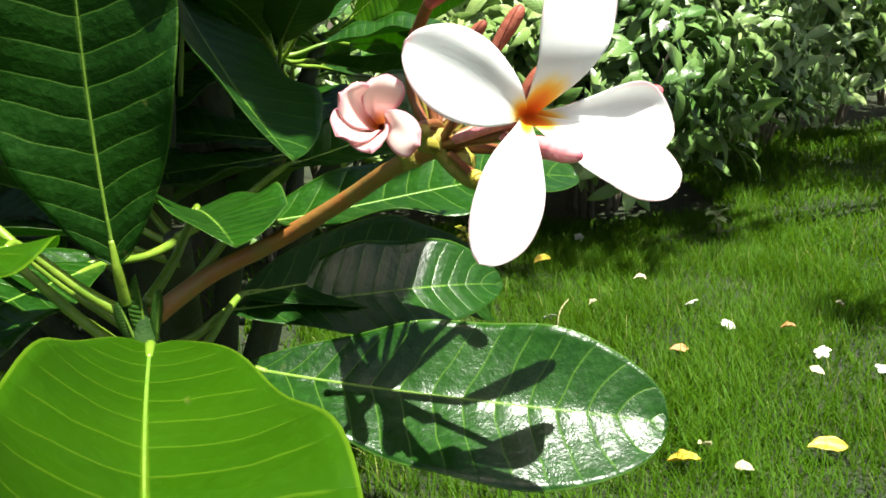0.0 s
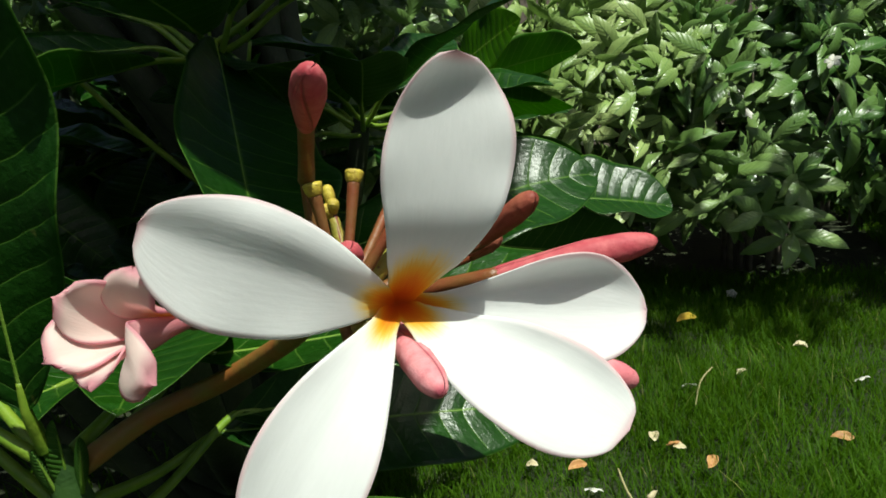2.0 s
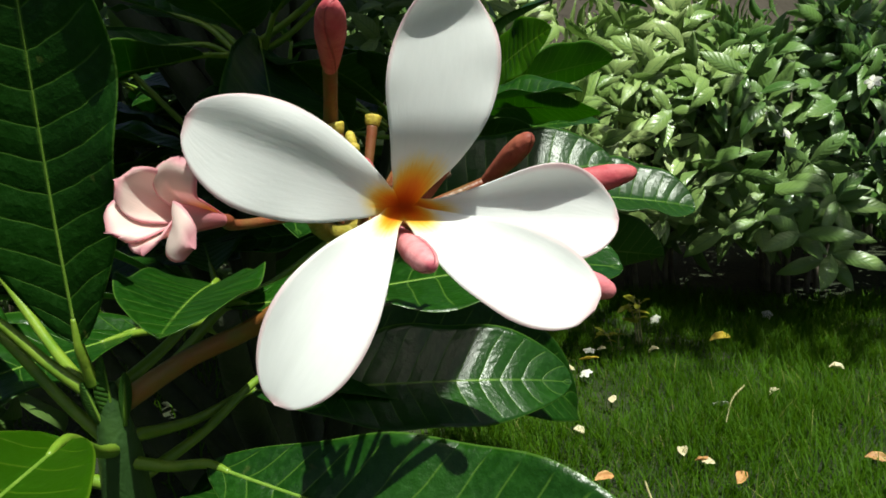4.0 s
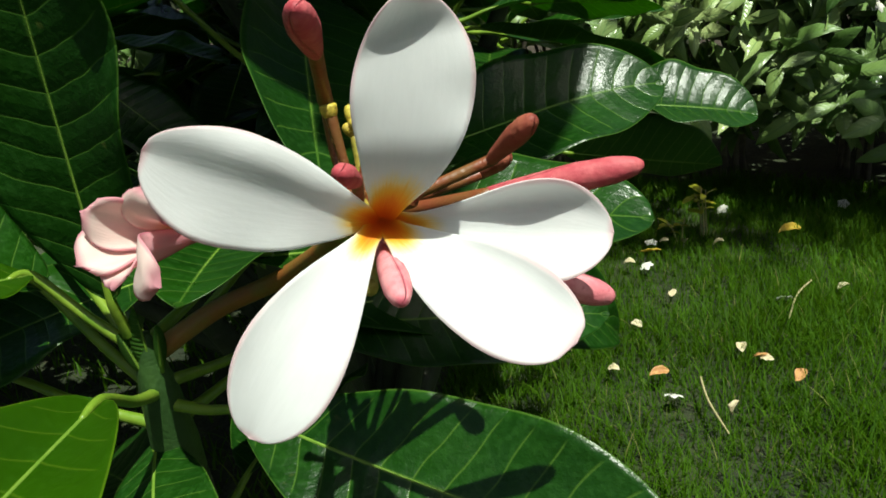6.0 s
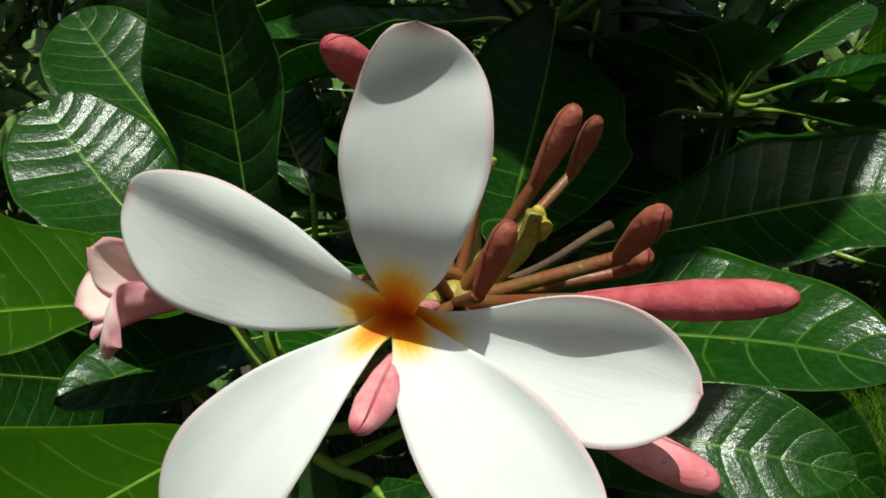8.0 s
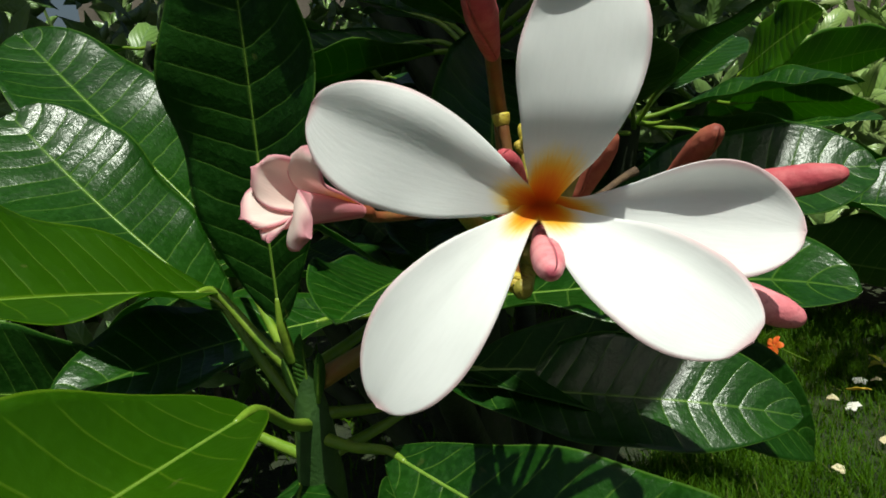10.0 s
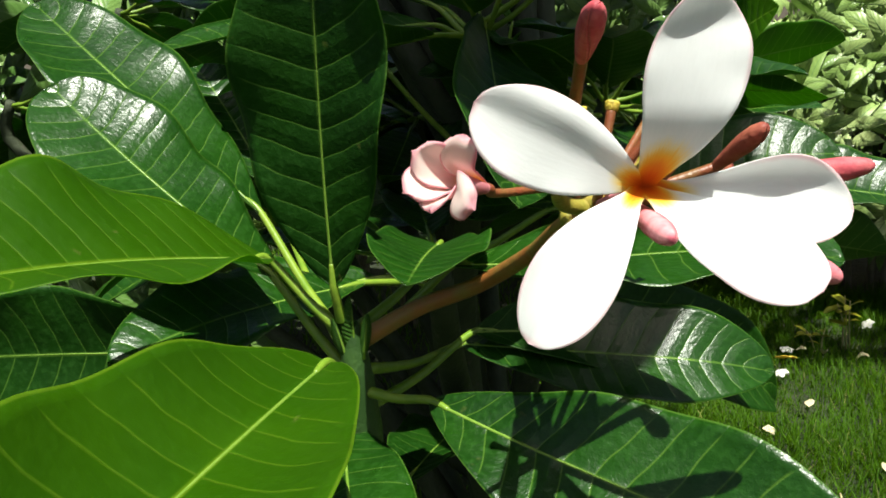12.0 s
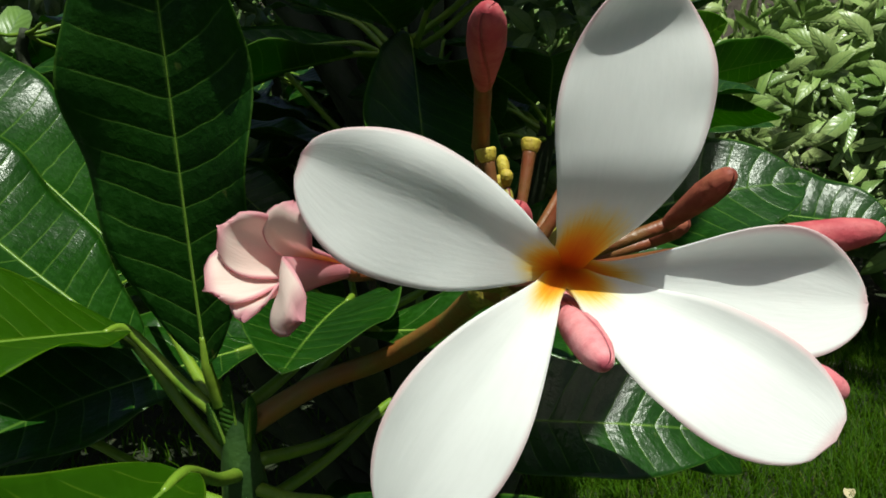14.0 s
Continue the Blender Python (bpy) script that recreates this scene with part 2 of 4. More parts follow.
GREEN_STALK = speckled("stalk_skin", (0.22, 0.21, 0.025), (0.30, 0.23, 0.035), 160.0, 0.5, 0.0008, 0.0, 500.0, (0.13, 0.08, 0.02))
PETIOLE = speckled("petiole_skin", (0.11, 0.21, 0.015), (0.18, 0.27, 0.025), 70.0, 0.38, 0.0004)
GREEN_STEM = speckled("shoot_skin", (0.02, 0.055, 0.01), (0.035, 0.085, 0.016), 60.0, 0.5, 0.0008)
MIDRIB = speckled("midrib_skin", (0.13, 0.25, 0.025), (0.18, 0.30, 0.04), 150.0, 0.4, 0.0003, 0.15)
BARK = speckled("bark_skin", (0.021, 0.0315, 0.0112), (0.0385, 0.049, 0.021), 35.0, 0.75, 0.002, 0.0, 160.0, (0.049, 0.0455, 0.0315))
DRY = speckled("dry_stub_skin", (0.06, 0.034, 0.017), (0.11, 0.066, 0.03), 300.0, 0.8, 0.0006)
HEDGE_LEAF = hedge_leaf_material("hedge_leaf_surface", (0.055, 0.140, 0.026), (0.16, 0.275, 0.065), 0.35)
# paler leaf of the near shrub; its brightness also holds some sun glare
PALE_HEDGE_LEAF = hedge_leaf_material("pale_hedge_leaf_surface", (0.12, 0.22, 0.045), (0.26, 0.38, 0.10), 0.95)
GRASS = grass_material()
SOIL = soil_material()
WOOD = speckled("hedge_wood_skin", (0.12, 0.10, 0.07), (0.2, 0.17, 0.12), 40.0, 0.8, 0.001)
WALL = speckled("wall_render", (0.14, 0.115, 0.09), (0.20, 0.165, 0.13), 6.0, 0.85, 0.003, 0.0, 70.0, (0.09, 0.075, 0.06))
WHITE_PETAL = speckled("fallen_white_petal", (0.78, 0.78, 0.72), (0.82, 0.80, 0.68), 90.0, 0.55, 0.0005, 0.25)
YELLOW_LEAF = speckled("yellowed_leaf_surface", (0.58, 0.40, 0.03), (0.66, 0.50, 0.07), 60.0, 0.45, 0.001, 0.25, None, (0.45, 0.22, 0.03))
TAN_LEAF = speckled("withered_petal_surface", (0.60, 0.51, 0.31), (0.72, 0.65, 0.43), 80.0, 0.6, 0.001, 0.2, None, (0.4, 0.24, 0.09))
ORANGE_LEAF = speckled("orange_dry_leaf_surface", (0.42, 0.20, 0.07), (0.54, 0.31, 0.11), 80.0, 0.55, 0.001, 0.15, None, (0.28, 0.09, 0.03))
RED_FLOWER = speckled("red_floret_surface", (0.75, 0.10, 0.02), (0.85, 0.22, 0.03), 120.0, 0.5, 0.0005, 0.2)
YELLOW_GREEN = speckled("yellow_green_leaf_surface", (0.26, 0.30, 0.015), (0.40, 0.40, 0.03), 60.0, 0.45, 0.0006, 0.3)
PALE_WEED = speckled("pale_weed_surface", (0.25, 0.36, 0.12), (0.38, 0.46, 0.20), 60.0, 0.5, 0.0006, 0.25)
TWIG = speckled("twig_skin", (0.30, 0.27, 0.12), (0.38, 0.34, 0.17), 90.0, 0.7, 0.0005)


# ---- builders ----
def part(name, data, parent, label="", material=None):
    """A mesh, or a bmesh, linked as one object under a thing or a part."""
    if isinstance(data, bmesh.types.BMesh):
        mesh = bpy.data.meshes.new(name)
        data.to_mesh(mesh)
        data.free()
        data = mesh
    if material:
        data.materials.clear()
        data.materials.append(material)
    ob = new(name, data)
    if parent:
        up = parent
        at = Matrix.Identity(4)
        while up:
            at = up.matrix_basis @ at if up.parent is None else at
            up = up.parent
        ob.parent = parent
        ob.matrix_parent_inverse = at.inverted() if parent.parent is None else Matrix.Identity(4)
    return tagged(ob, label)


def blade_points(g, along, across, wave=0.0, seed=0.0):
    """Places on a bent, cupped blade: along from 0 at the base to 1 at the tip, across from -1 to 1."""
    cy, sy, cp, sp = math.cos(g["yaw"]), math.sin(g["yaw"]), math.cos(g["pitch"]), math.sin(g["pitch"])
    ahead, level = np.array((-sy * cp, cy * cp, sp)), np.array((cy, sy, 0.0))
    above = np.cross(level, ahead)
    c, s = math.cos(g["roll"]), math.sin(g["roll"])
    right, normal = c * level - s * above, c * above + s * level
    steps = np.linspace(0, 1, 41)
    angle = g["bend"] * steps + g["curl"] * steps**3
    far = np.r_[0, np.cumsum((np.cos(angle[1:]) + np.cos(angle[:-1])) / 2)] / 40
    high = np.r_[0, np.cumsum((np.sin(angle[1:]) + np.sin(angle[:-1])) / 2)] / 40
    x, z, a = np.interp(along, steps, far) * g["length"], np.interp(along, steps, high) * g["length"], np.interp(along, steps, angle)
    half = g["half"] * np.sin(np.pi * np.clip(along, 1e-6, 1 - 1e-9) ** g["p"]) ** g["q"]
    half = half * np.where(across > 0, 1 + g["asym"], 1 - g["asym"])
    if "root" in g:
        half = np.sqrt((half * (0.6 + 0.4 * np.clip(along / 0.16, 0, 1))) ** 2 + (0.24 * g["half"]) ** 2 * np.exp(-((along / 0.12) ** 2)))
    side, lift = across * half, half * (g["cup"] * across**2 + g["fold"] * np.abs(across))
    lift = lift + wave * half * np.abs(across) ** 2.5 * np.sin(along * 17 + seed * 9 + np.sign(across) * 1.7) * np.sin(np.pi * along)
    lift = lift + g.get("roll_in", 0.0) * half * np.clip((across * g.get("rolled", 1) - 0.45) / 0.55, 0, 1) ** 2 * np.sin(np.pi * np.clip(along, 0, 1) ** 1.2)
    lift = lift + g.get("hook", 0.0) * g["length"] * np.clip((along - 0.79 - 0.22 * across * np.sqrt(1 - along) * g.get("slant", 0.0)) / 0.22, 0, 1) ** 2
    t = g["twist"] * along
    side, lift = side * np.cos(t) - lift * np.sin(t) + g["side"] * g["length"] * along**2, side * np.sin(t) + lift * np.cos(t)
    root = np.zeros(3) if "root" not in g else np.array(g["root"]) - np.array(g["base"])
    pull = (1 - np.clip(along / 0.4, 0, 1)) ** 2
    return np.array(g["base"]) + np.outer(pull, root) + np.outer(x - lift * np.sin(a), ahead) + np.outer(z + lift * np.cos(a), normal) + np.outer(side, right)


def skin_mesh(name, p, u, s, n_along, n_across, thick, top, under):
    """Gives a grid of places a thickness, a rim and two skins."""
    grid = p.reshape(n_along, n_across, 3)
    tangent = np.gradient(grid, axis=0)
    cross = np.gradient(grid, axis=1)
    cross[:2] += cross[2] * 0.5
    cross[-2:] += cross[-3] * 0.5
    normal = np.cross(cross, tangent).reshape(-1, 3)
    normal /= np.linalg.norm(normal, axis=1)[:, None] + 1e-12
    t = thick * (1 - 0.55 * np.abs(s) ** 6)
    count = len(p)
    verts = np.vstack([p + normal * t[:, None] / 2, p - normal * t[:, None] / 2])
    faces, skins = [], []
    at = lambda i, j: i * n_across + j
    for i in range(n_along - 1):
        for j in range(n_across - 1):
            faces.append((at(i, j), at(i, j + 1), at(i + 1, j + 1), at(i + 1, j)))
            skins.append(0)
            faces.append((count + at(i, j), count + at(i + 1, j), count + at(i + 1, j + 1), count + at(i, j + 1)))
            skins.append(1)
        for j, flip in ((0, False), (n_across - 1, True)):
            f = (at(i, j), at(i + 1, j), count + at(i + 1, j), count + at(i, j))
            faces.append(f[::-1] if flip else f)
            skins.append(0)
    for i, flip in ((0, True), (n_along - 1, False)):
        for j in range(n_across - 1):
            f = (at(i, j), at(i, j + 1), count + at(i, j + 1), count + at(i, j))
            faces.append(f[::-1] if not flip else f)
            skins.append(0)
    mesh = bpy.data.meshes.new(name)
    mesh.from_pydata(verts.tolist(), [], faces)
    mesh.materials.append(top), mesh.materials.append(under)
    mesh.polygons.foreach_set("material_index", skins)
    mesh.polygons.foreach_set("use_smooth", [True] * len(faces))
    layer = mesh.uv_layers.new(name="UVMap")
    uu, vv = np.tile(u, 2), np.tile(s * 0.5 + 0.5, 2)
    loops = np.empty(len(mesh.loops), dtype=np.int32)
    mesh.loops.foreach_get("vertex_index", loops)
    layer.data.foreach_set("uv", np.stack([uu[loops], vv[loops]], 1).ravel())
    mesh.update()
    return mesh


def blade_mesh(name, g, n_along, n_across, thick, top, under, wave=0.0, seed=0.0):
    """A closed thin blade with a rounded margin; its upper and lower skins take a material each."""
    la = np.sin(np.linspace(0, math.pi / 2, n_along)) * 0.35 + np.linspace(0, 1, n_along) * 0.65
    sa = np.linspace(-1, 1, n_across)
    sa = np.sign(sa) * np.abs(sa) ** 0.85
    u, s = [m.ravel() for m in np.meshgrid(la, sa, indexing="ij")]
    p = blade_points(g, u, s, wave, seed)
    return skin_mesh(name, p, u, s, n_along, n_across, thick, top, under)


def tube_mesh(name, points, radii, sides=10, material=None, smooth=6, cap=True):
    """A round, tapered stem through the points; u runs along it, v round it."""
    pts, rad = [Vector(p) for p in points], list(radii)
    line, r = [], []
    for i in range(len(pts) - 1):
        a, b, c, d = pts[max(i - 1, 0)], pts[i], pts[i + 1], pts[min(i + 2, len(pts) - 1)]
        for k in range(smooth):
            t = k / smooth
            line.append(0.5 * (2 * b + (c - a) * t + (2 * a - 5 * b + 4 * c - d) * t * t + (3 * b - a - 3 * c + d) * t**3))
            r.append(rad[i] + (rad[i + 1] - rad[i]) * t)
    line.append(pts[-1]), r.append(rad[-1])
    verts, faces, uvs = [], [], []
    side = None
    for i, p in enumerate(line):
        d = (line[min(i + 1, len(line) - 1)] - line[max(i - 1, 0)]).normalized()
        side = (d.orthogonal() if side is None else side - d * side.dot(d)).normalized()
        up = d.cross(side)
        for k in range(sides):
            w = 2 * math.pi * k / sides
            verts.append(p + (side * math.cos(w) + up * math.sin(w)) * r[i])
            uvs.append((i / (len(line) - 1), k / sides))
    for i in range(len(line) - 1):
        for k in range(sides):
            n = (k + 1) % sides
            faces.append((i * sides + k, i * sides + n, (i + 1) * sides + n, (i + 1) * sides + k))
    if cap:
        faces.append(tuple(range(sides - 1, -1, -1)))
        faces.append(tuple(range((len(line) - 1) * sides, len(line) * sides)))
    mesh = bpy.data.meshes.new(name)
    mesh.from_pydata(verts, [], faces)
    mesh.polygons.foreach_set("use_smooth", [True] * len(faces))
    layer = mesh.uv_layers.new(name="UVMap")
    for loop in mesh.loops:
        layer.data[loop.index].uv = uvs[loop.vertex_index]
    if material:
        mesh.materials.append(material)
    return mesh


def leaf(plant, g, joint=None, label="", fine=1.0, wave=0.10, thick=0.0006, flip=False, skin=None):
    """One leaf: blade, raised midrib and stalk."""
    seed = g["base"][0] * 37 + g["yaw"]
    top, under = (BACK, skin or LEAF) if flip else (skin or LEAF, BACK)
    mesh = blade_mesh("leaf", g, int(44 * fine), 2 * int(8 * fine) + 1, thick, top, under, wave, seed)
    ob = part("leaf", mesh, plant, label)
    u = np.linspace(0, 0.975, int(16 * fine))
    mid = blade_points(g, u, u * 0)
    part("midrib", tube_mesh("midrib", [tuple(p) for p in mid], [0.0010 * (1 - 0.8 * k) for k in u], 6, MIDRIB, 1), ob)
    if joint:
        base, tangent = Vector(mid[0]), (Vector(mid[0]) - Vector(mid[1])).normalized()
        gap = (Vector(joint) - base).length
        line = [joint, tuple(Vector(joint).lerp(base, 0.5) + tangent * gap * 0.02 + Vector((0, 0, -0.05 * gap))), tuple(base), tuple(mid[1])]
        part("petiole", tube_mesh("petiole", line, (0.0031, 0.0024, 0.0021, 0.0012), 9, PETIOLE), ob)
    return ob


def bud(plant, root, base, tip, thick, material, label, bow=0.0):
    """A furled flower bud on its stalk."""
    a, b = Vector(base), Vector(tip)
    line = [a.lerp(b, k) for k in (0, 0.12, 0.35, 0.6, 0.82, 0.95, 1.0)]
    ob = part("bud", tube_mesh("bud", line, [thick * k for k in (0.42, 0.62, 0.82, 1.0, 0.92, 0.6, 0.18)], 14, material), plant, label)
    r = Vector(root)
    part("pedicel", tube_mesh("pedicel", [r, r.lerp(a, 0.5) + Vector((0, 0, bow)), a, a.lerp(b, 0.06)], (thick * 0.6, thick * 0.52, thick * 0.54, thick * 0.5), 9, PEDICEL), ob)
    return ob


def receptacle(plant, root, top, thick, label):
    """A stalk whose flower has dropped: a cup with a ring rim."""
    r, t = Vector(root), Vector(top)
    d = (t - r).normalized()
    ob = part("pedicel", tube_mesh("pedicel", [r, r.lerp(t, 0.5), r.lerp(t, 0.86)], (thick * 0.8, thick * 0.7, thick * 0.95), 9, PEDICEL), plant, label)
    a = r.lerp(t, 0.84)
    cup = [a, a + d * thick * 0.7, a + d * thick * 1.5, a + d * thick * 1.75, a + d * thick * 1.7, a + d * thick * 0.7]
    part("cup", tube_mesh("cup", cup, [thick * k for k in (0.95, 1.25, 1.35, 1.15, 0.7, 0.25)], 12, CUP, 3), ob)
    # solid dark plug: the shade inside the hollow cup, put into colour
    part("cup_hollow_shade", tube_mesh("cup_hollow_shade", [a + d * thick * 1.50, a + d * thick * 1.62, a + d * thick * 1.80], [thick * k for k in (0.2, 0.5, 0.16)], 9, DRY, 2), ob)
    return ob


# ---- ground ----
def ground_height(x, y):
    return 0.012 * math.sin(x * 1.7 + 0.4) * math.cos(y * 1.3) + 0.006 * math.sin(x * 5.1 + y * 3.7)


edges = [-60, -20, -8, -4] + [round(-2.5 + 0.125 * i, 3) for i in range(57)] + [6, 9, 20, 60]
rows = [-60, -20, -8, -3] + [round(-1.5 + 0.125 * i, 3) for i in range(57)] + [7, 10, 20, 60]
gm = bpy.data.meshes.new("ground")
gm.from_pydata([(x, y, ground_height(x, y)) for y in rows for x in edges], [],
               [(j * len(edges) + i, j * len(edges) + i + 1, (j + 1) * len(edges) + i + 1, (j + 1) * len(edges) + i) for j in range(len(rows) - 1) for i in range(len(edges) - 1)])
gm.polygons.foreach_set("use_smooth", [True] * len(gm.polygons))
gm.materials.append(SOIL)
tagged(new("ground", gm), "dark soil under a short green lawn", "ground", kind="structure")


def lawn(name, x0, x1, y0, y1, count, tall, wide, seed, segments=3):
    """Grass blades, bent and leaning every way, in one mesh."""
    rng = np.random.default_rng(seed)
    x, y = rng.uniform(x0, x1, count), rng.uniform(y0, y1, count)
    tuft = np.sin(x * 9 + 1.3 * np.sin(y * 7)) * np.cos(y * 8 + 1.1 * np.sin(x * 6))
    keep = rng.uniform(0, 1, count) < 0.72 + 0.28 * tuft
    x, y, tuft = x[keep], y[keep], tuft[keep]
    n = len(x)
    z = 0.012 * np.sin(x * 1.7 + 0.4) * np.cos(y * 1.3) + 0.006 * np.sin(x * 5.1 + y * 3.7) - 0.002
    h = tall * rng.uniform(0.45, 1.25, n) * (1 + 0.3 * tuft)
    turn, lean, w = rng.uniform(0, 2 * np.pi, n), rng.uniform(0.25, 1.25, n), wide * rng.uniform(0.6, 1.2, n)
    verts = np.empty((n, 2 * (segments + 1), 3))
    for k in range(segments + 1):
        f = k / segments
        out, up = h * lean * f**1.7 * 0.75, h * f * (1 - 0.22 * lean * f)
        cx, cy, half = x + out * np.cos(turn), y + out * np.sin(turn), w * (1 - 0.88 * f**1.6) / 2
        verts[:, 2 * k] = np.stack([cx - half * np.sin(turn), cy + half * np.cos(turn), z + up], 1)
        verts[:, 2 * k + 1] = np.stack([cx + half * np.sin(turn), cy - half * np.cos(turn), z + up], 1)
    quad = np.array([(2 * k, 2 * k + 1, 2 * k + 3, 2 * k + 2) for k in range(segments)])
    faces = (np.arange(n)[:, None, None] * 2 * (segments + 1) + quad[None]).reshape(-1, 4)
    mesh = bpy.data.meshes.new(name)
    mesh.vertices.add(n * 2 * (segments + 1))
    mesh.vertices.foreach_set("co", verts.ravel())
    mesh.loops.add(faces.size)
    mesh.loops.foreach_set("vertex_index", faces.ravel().astype(np.int32))
    mesh.polygons.add(len(faces))
    mesh.polygons.foreach_set("loop_start", (np.arange(len(faces)) * 4).astype(np.int32))
    mesh.polygons.foreach_set("loop_total", np.full(len(faces), 4, dtype=np.int32))
    mesh.update(calc_edges=True)
    layer = mesh.uv_layers.new(name="UVMap")
    level = np.repeat(np.arange(segments + 1) / segments, 2)
    layer.data.foreach_set("uv", np.stack([level[faces.ravel() % (2 * (segments + 1))], np.tile([0, 1, 1, 0], len(faces))], 1).ravel())
    mesh.polygons.foreach_set("use_smooth", [True] * len(faces))
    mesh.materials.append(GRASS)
    return tagged(new(name, mesh), "short green lawn grass with a few dry blades", "grass", kind="stuff")


lawn("grass", -0.35, 1.0, 0.75, 2.3, 88000, 0.050, 0.0023, 3)
lawn("grass", 0.9, 2.6, 0.9, 3.5, 64000, 0.05, 0.0036, 4)
lawn("grass", -2.2, -0.3, 0.2, 2.4, 9000, 0.05, 0.005, 5)
lawn("grass", -2.5, 3.5, -2.0, 0.85, 34000, 0.05, 0.008, 6, 2)

# ---- wall behind the hedge ----
wall = bmesh.new()
bmesh.ops.create_cube(wall, size=1.0, matrix=Matrix.Translation((1.5, 5.1, 0.9)) @ Matrix.Rotation(radians(14), 4, "Z") @ Matrix.Diagonal((14.0, 0.2, 1.8, 1.0)))
bmesh.ops.bevel(wall, geom=wall.edges[:], offset=0.015, segments=2, affect="EDGES")
wall_ob = part("wall_north", wall, None, "", WALL)
tagged(wall_ob, "weathered brown garden wall behind the hedge", "wall", kind="structure")

# ---- the plumeria with the open flower ----
SHRUB = new("plumeria_shrub")
SHRUB.matrix_basis = Matrix.Translation((-0.15, 0.34, 0.0))
tagged(SHRUB, "green plumeria shrub with glossy leaves and one open white flower", "shrub")
TOP = (-0.136, 0.314, 0.572)
part("branch", tube_mesh("branch", [(-0.15, 0.34, -0.02), (-0.165, 0.345, 0.2), (-0.148, 0.325, 0.42), (-0.139, 0.317, 0.515)], (0.021, 0.017, 0.0135, 0.0105), 14, BARK), SHRUB, "grey-green ringed branch")
part("shoot", tube_mesh("shoot", [(-0.1395, 0.3175, 0.508), (-0.138, 0.316, 0.53), (-0.136, 0.314, 0.56), (-0.135, 0.313, 0.588)], (0.0106, 0.0108, 0.0085, 0.003), 14, GREEN_STEM), SHRUB, "dark green leafy shoot")


def joint(turn, level):
    """A place on the shoot's side, at a turn from +x and a height above its crown."""
    return (TOP[0] + 0.0055 * math.cos(turn), TOP[1] + 0.0055 * math.sin(turn), TOP[2] + level)


leaf(SHRUB, dict(base=(-0.1357, 0.3036, 0.6074), yaw=0.779, pitch=1.572, roll=-0.723, length=0.1858, half=0.0387, bend=0.17, curl=0.15, side=0.134, cup=0.097, fold=0.097, twist=-0.003, p=1.044, q=0.67, asym=-0.039), joint(-1.8, 0.018), "upright dark green leaf with pale midrib", skin=SHADED_LEAF)
leaf(SHRUB, dict(base=(-0.2260, 0.3562, 0.6284), yaw=1.723, pitch=0.748, roll=0.198, length=0.2191, half=0.0438, bend=-0.147, curl=0.026, side=0.135, cup=0.109, fold=0.109, twist=0.7, p=1.228, q=0.6, asym=-0.029), joint(2.7, 0.002), "glossy green leaf with sky sheen")
for g in (
    dict(base=(-0.3155, 0.4617, 0.6247), yaw=1.32, pitch=0.88, roll=-0.3, length=0.14, half=0.031, bend=-0.1, curl=-0.4, side=0.0, cup=0.1, fold=0.2, twist=0.0, p=1.2, q=0.6, asym=0.0),
):
    leaf(SHRUB, g, (-0.142, 0.322, 0.555), "glossy green leaf behind others")
leaf(SHRUB, dict(base=(-0.1807, 0.312, 0.6071), yaw=1.853, pitch=0.645, roll=0.108, length=0.1607, half=0.0397, bend=0.118, curl=-0.033, side=0.095, cup=0.067, fold=0.067, twist=0.714, p=1.183, q=0.423, asym=-0.015), joint(2.9, -0.012), "broad green leaf with notched tip")
leaf(SHRUB, dict(base=(-0.1707, 0.3004, 0.6199), yaw=-3.092, pitch=0.274, roll=-0.334, length=0.1761, half=0.0462, bend=-0.069, curl=-0.24, side=-0.018, cup=0.007, fold=0.407, twist=0.095, p=1.057, q=0.78, asym=0.029), joint(-2.3, 0.012), "folded sunlit green leaf", skin=YOUNG_AND_SUNLIT)
leaf(SHRUB, dict(base=(-0.2066, 0.3018, 0.566), yaw=2.072, pitch=0.076, roll=-1.577, length=0.1678, half=0.0379, bend=0.013, curl=0.056, side=-0.031, cup=0.113, fold=0.113, twist=-0.144, p=1.186, q=0.805, asym=0.011), joint(-2.7, -0.03), "half-shaded green leaf", skin=SHADED_LEAF)
leaf(SHRUB, dict(base=(-0.1109, 0.2645, 0.5897), yaw=-2.807, pitch=0.116, roll=-0.271, length=0.233, half=0.036, bend=0.037, curl=-0.018, side=-0.044, cup=0.303, fold=0.303, twist=0.29, p=1.217, q=0.519, asym=-0.032), joint(-1.2, -0.012), "bright sunlit green leaf", skin=YOUNG_AND_SUNLIT)
leaf(SHRUB, dict(base=(-0.1468, 0.314, 0.5307), yaw=-2.507, pitch=-0.007, roll=0.189, length=0.1472, half=0.0266, bend=-0.095, curl=-0.016, side=-0.071, cup=-0.012, fold=-0.012, twist=-0.17, p=0.986, q=0.727, asym=-0.036), joint(-1.0, -0.035), "green leaf pointing down")
leaf(SHRUB, dict(base=(-0.0944, 0.3131, 0.5539), yaw=-1.771, pitch=-0.147, roll=0.495, length=0.1871, half=0.0366, bend=0.11, curl=-0.17, side=-0.043, cup=0.151, fold=0.151, twist=-0.248, p=1.482, q=0.493, asym=0.055), joint(0.0, -0.02), "long oval green leaf with flower shadows")
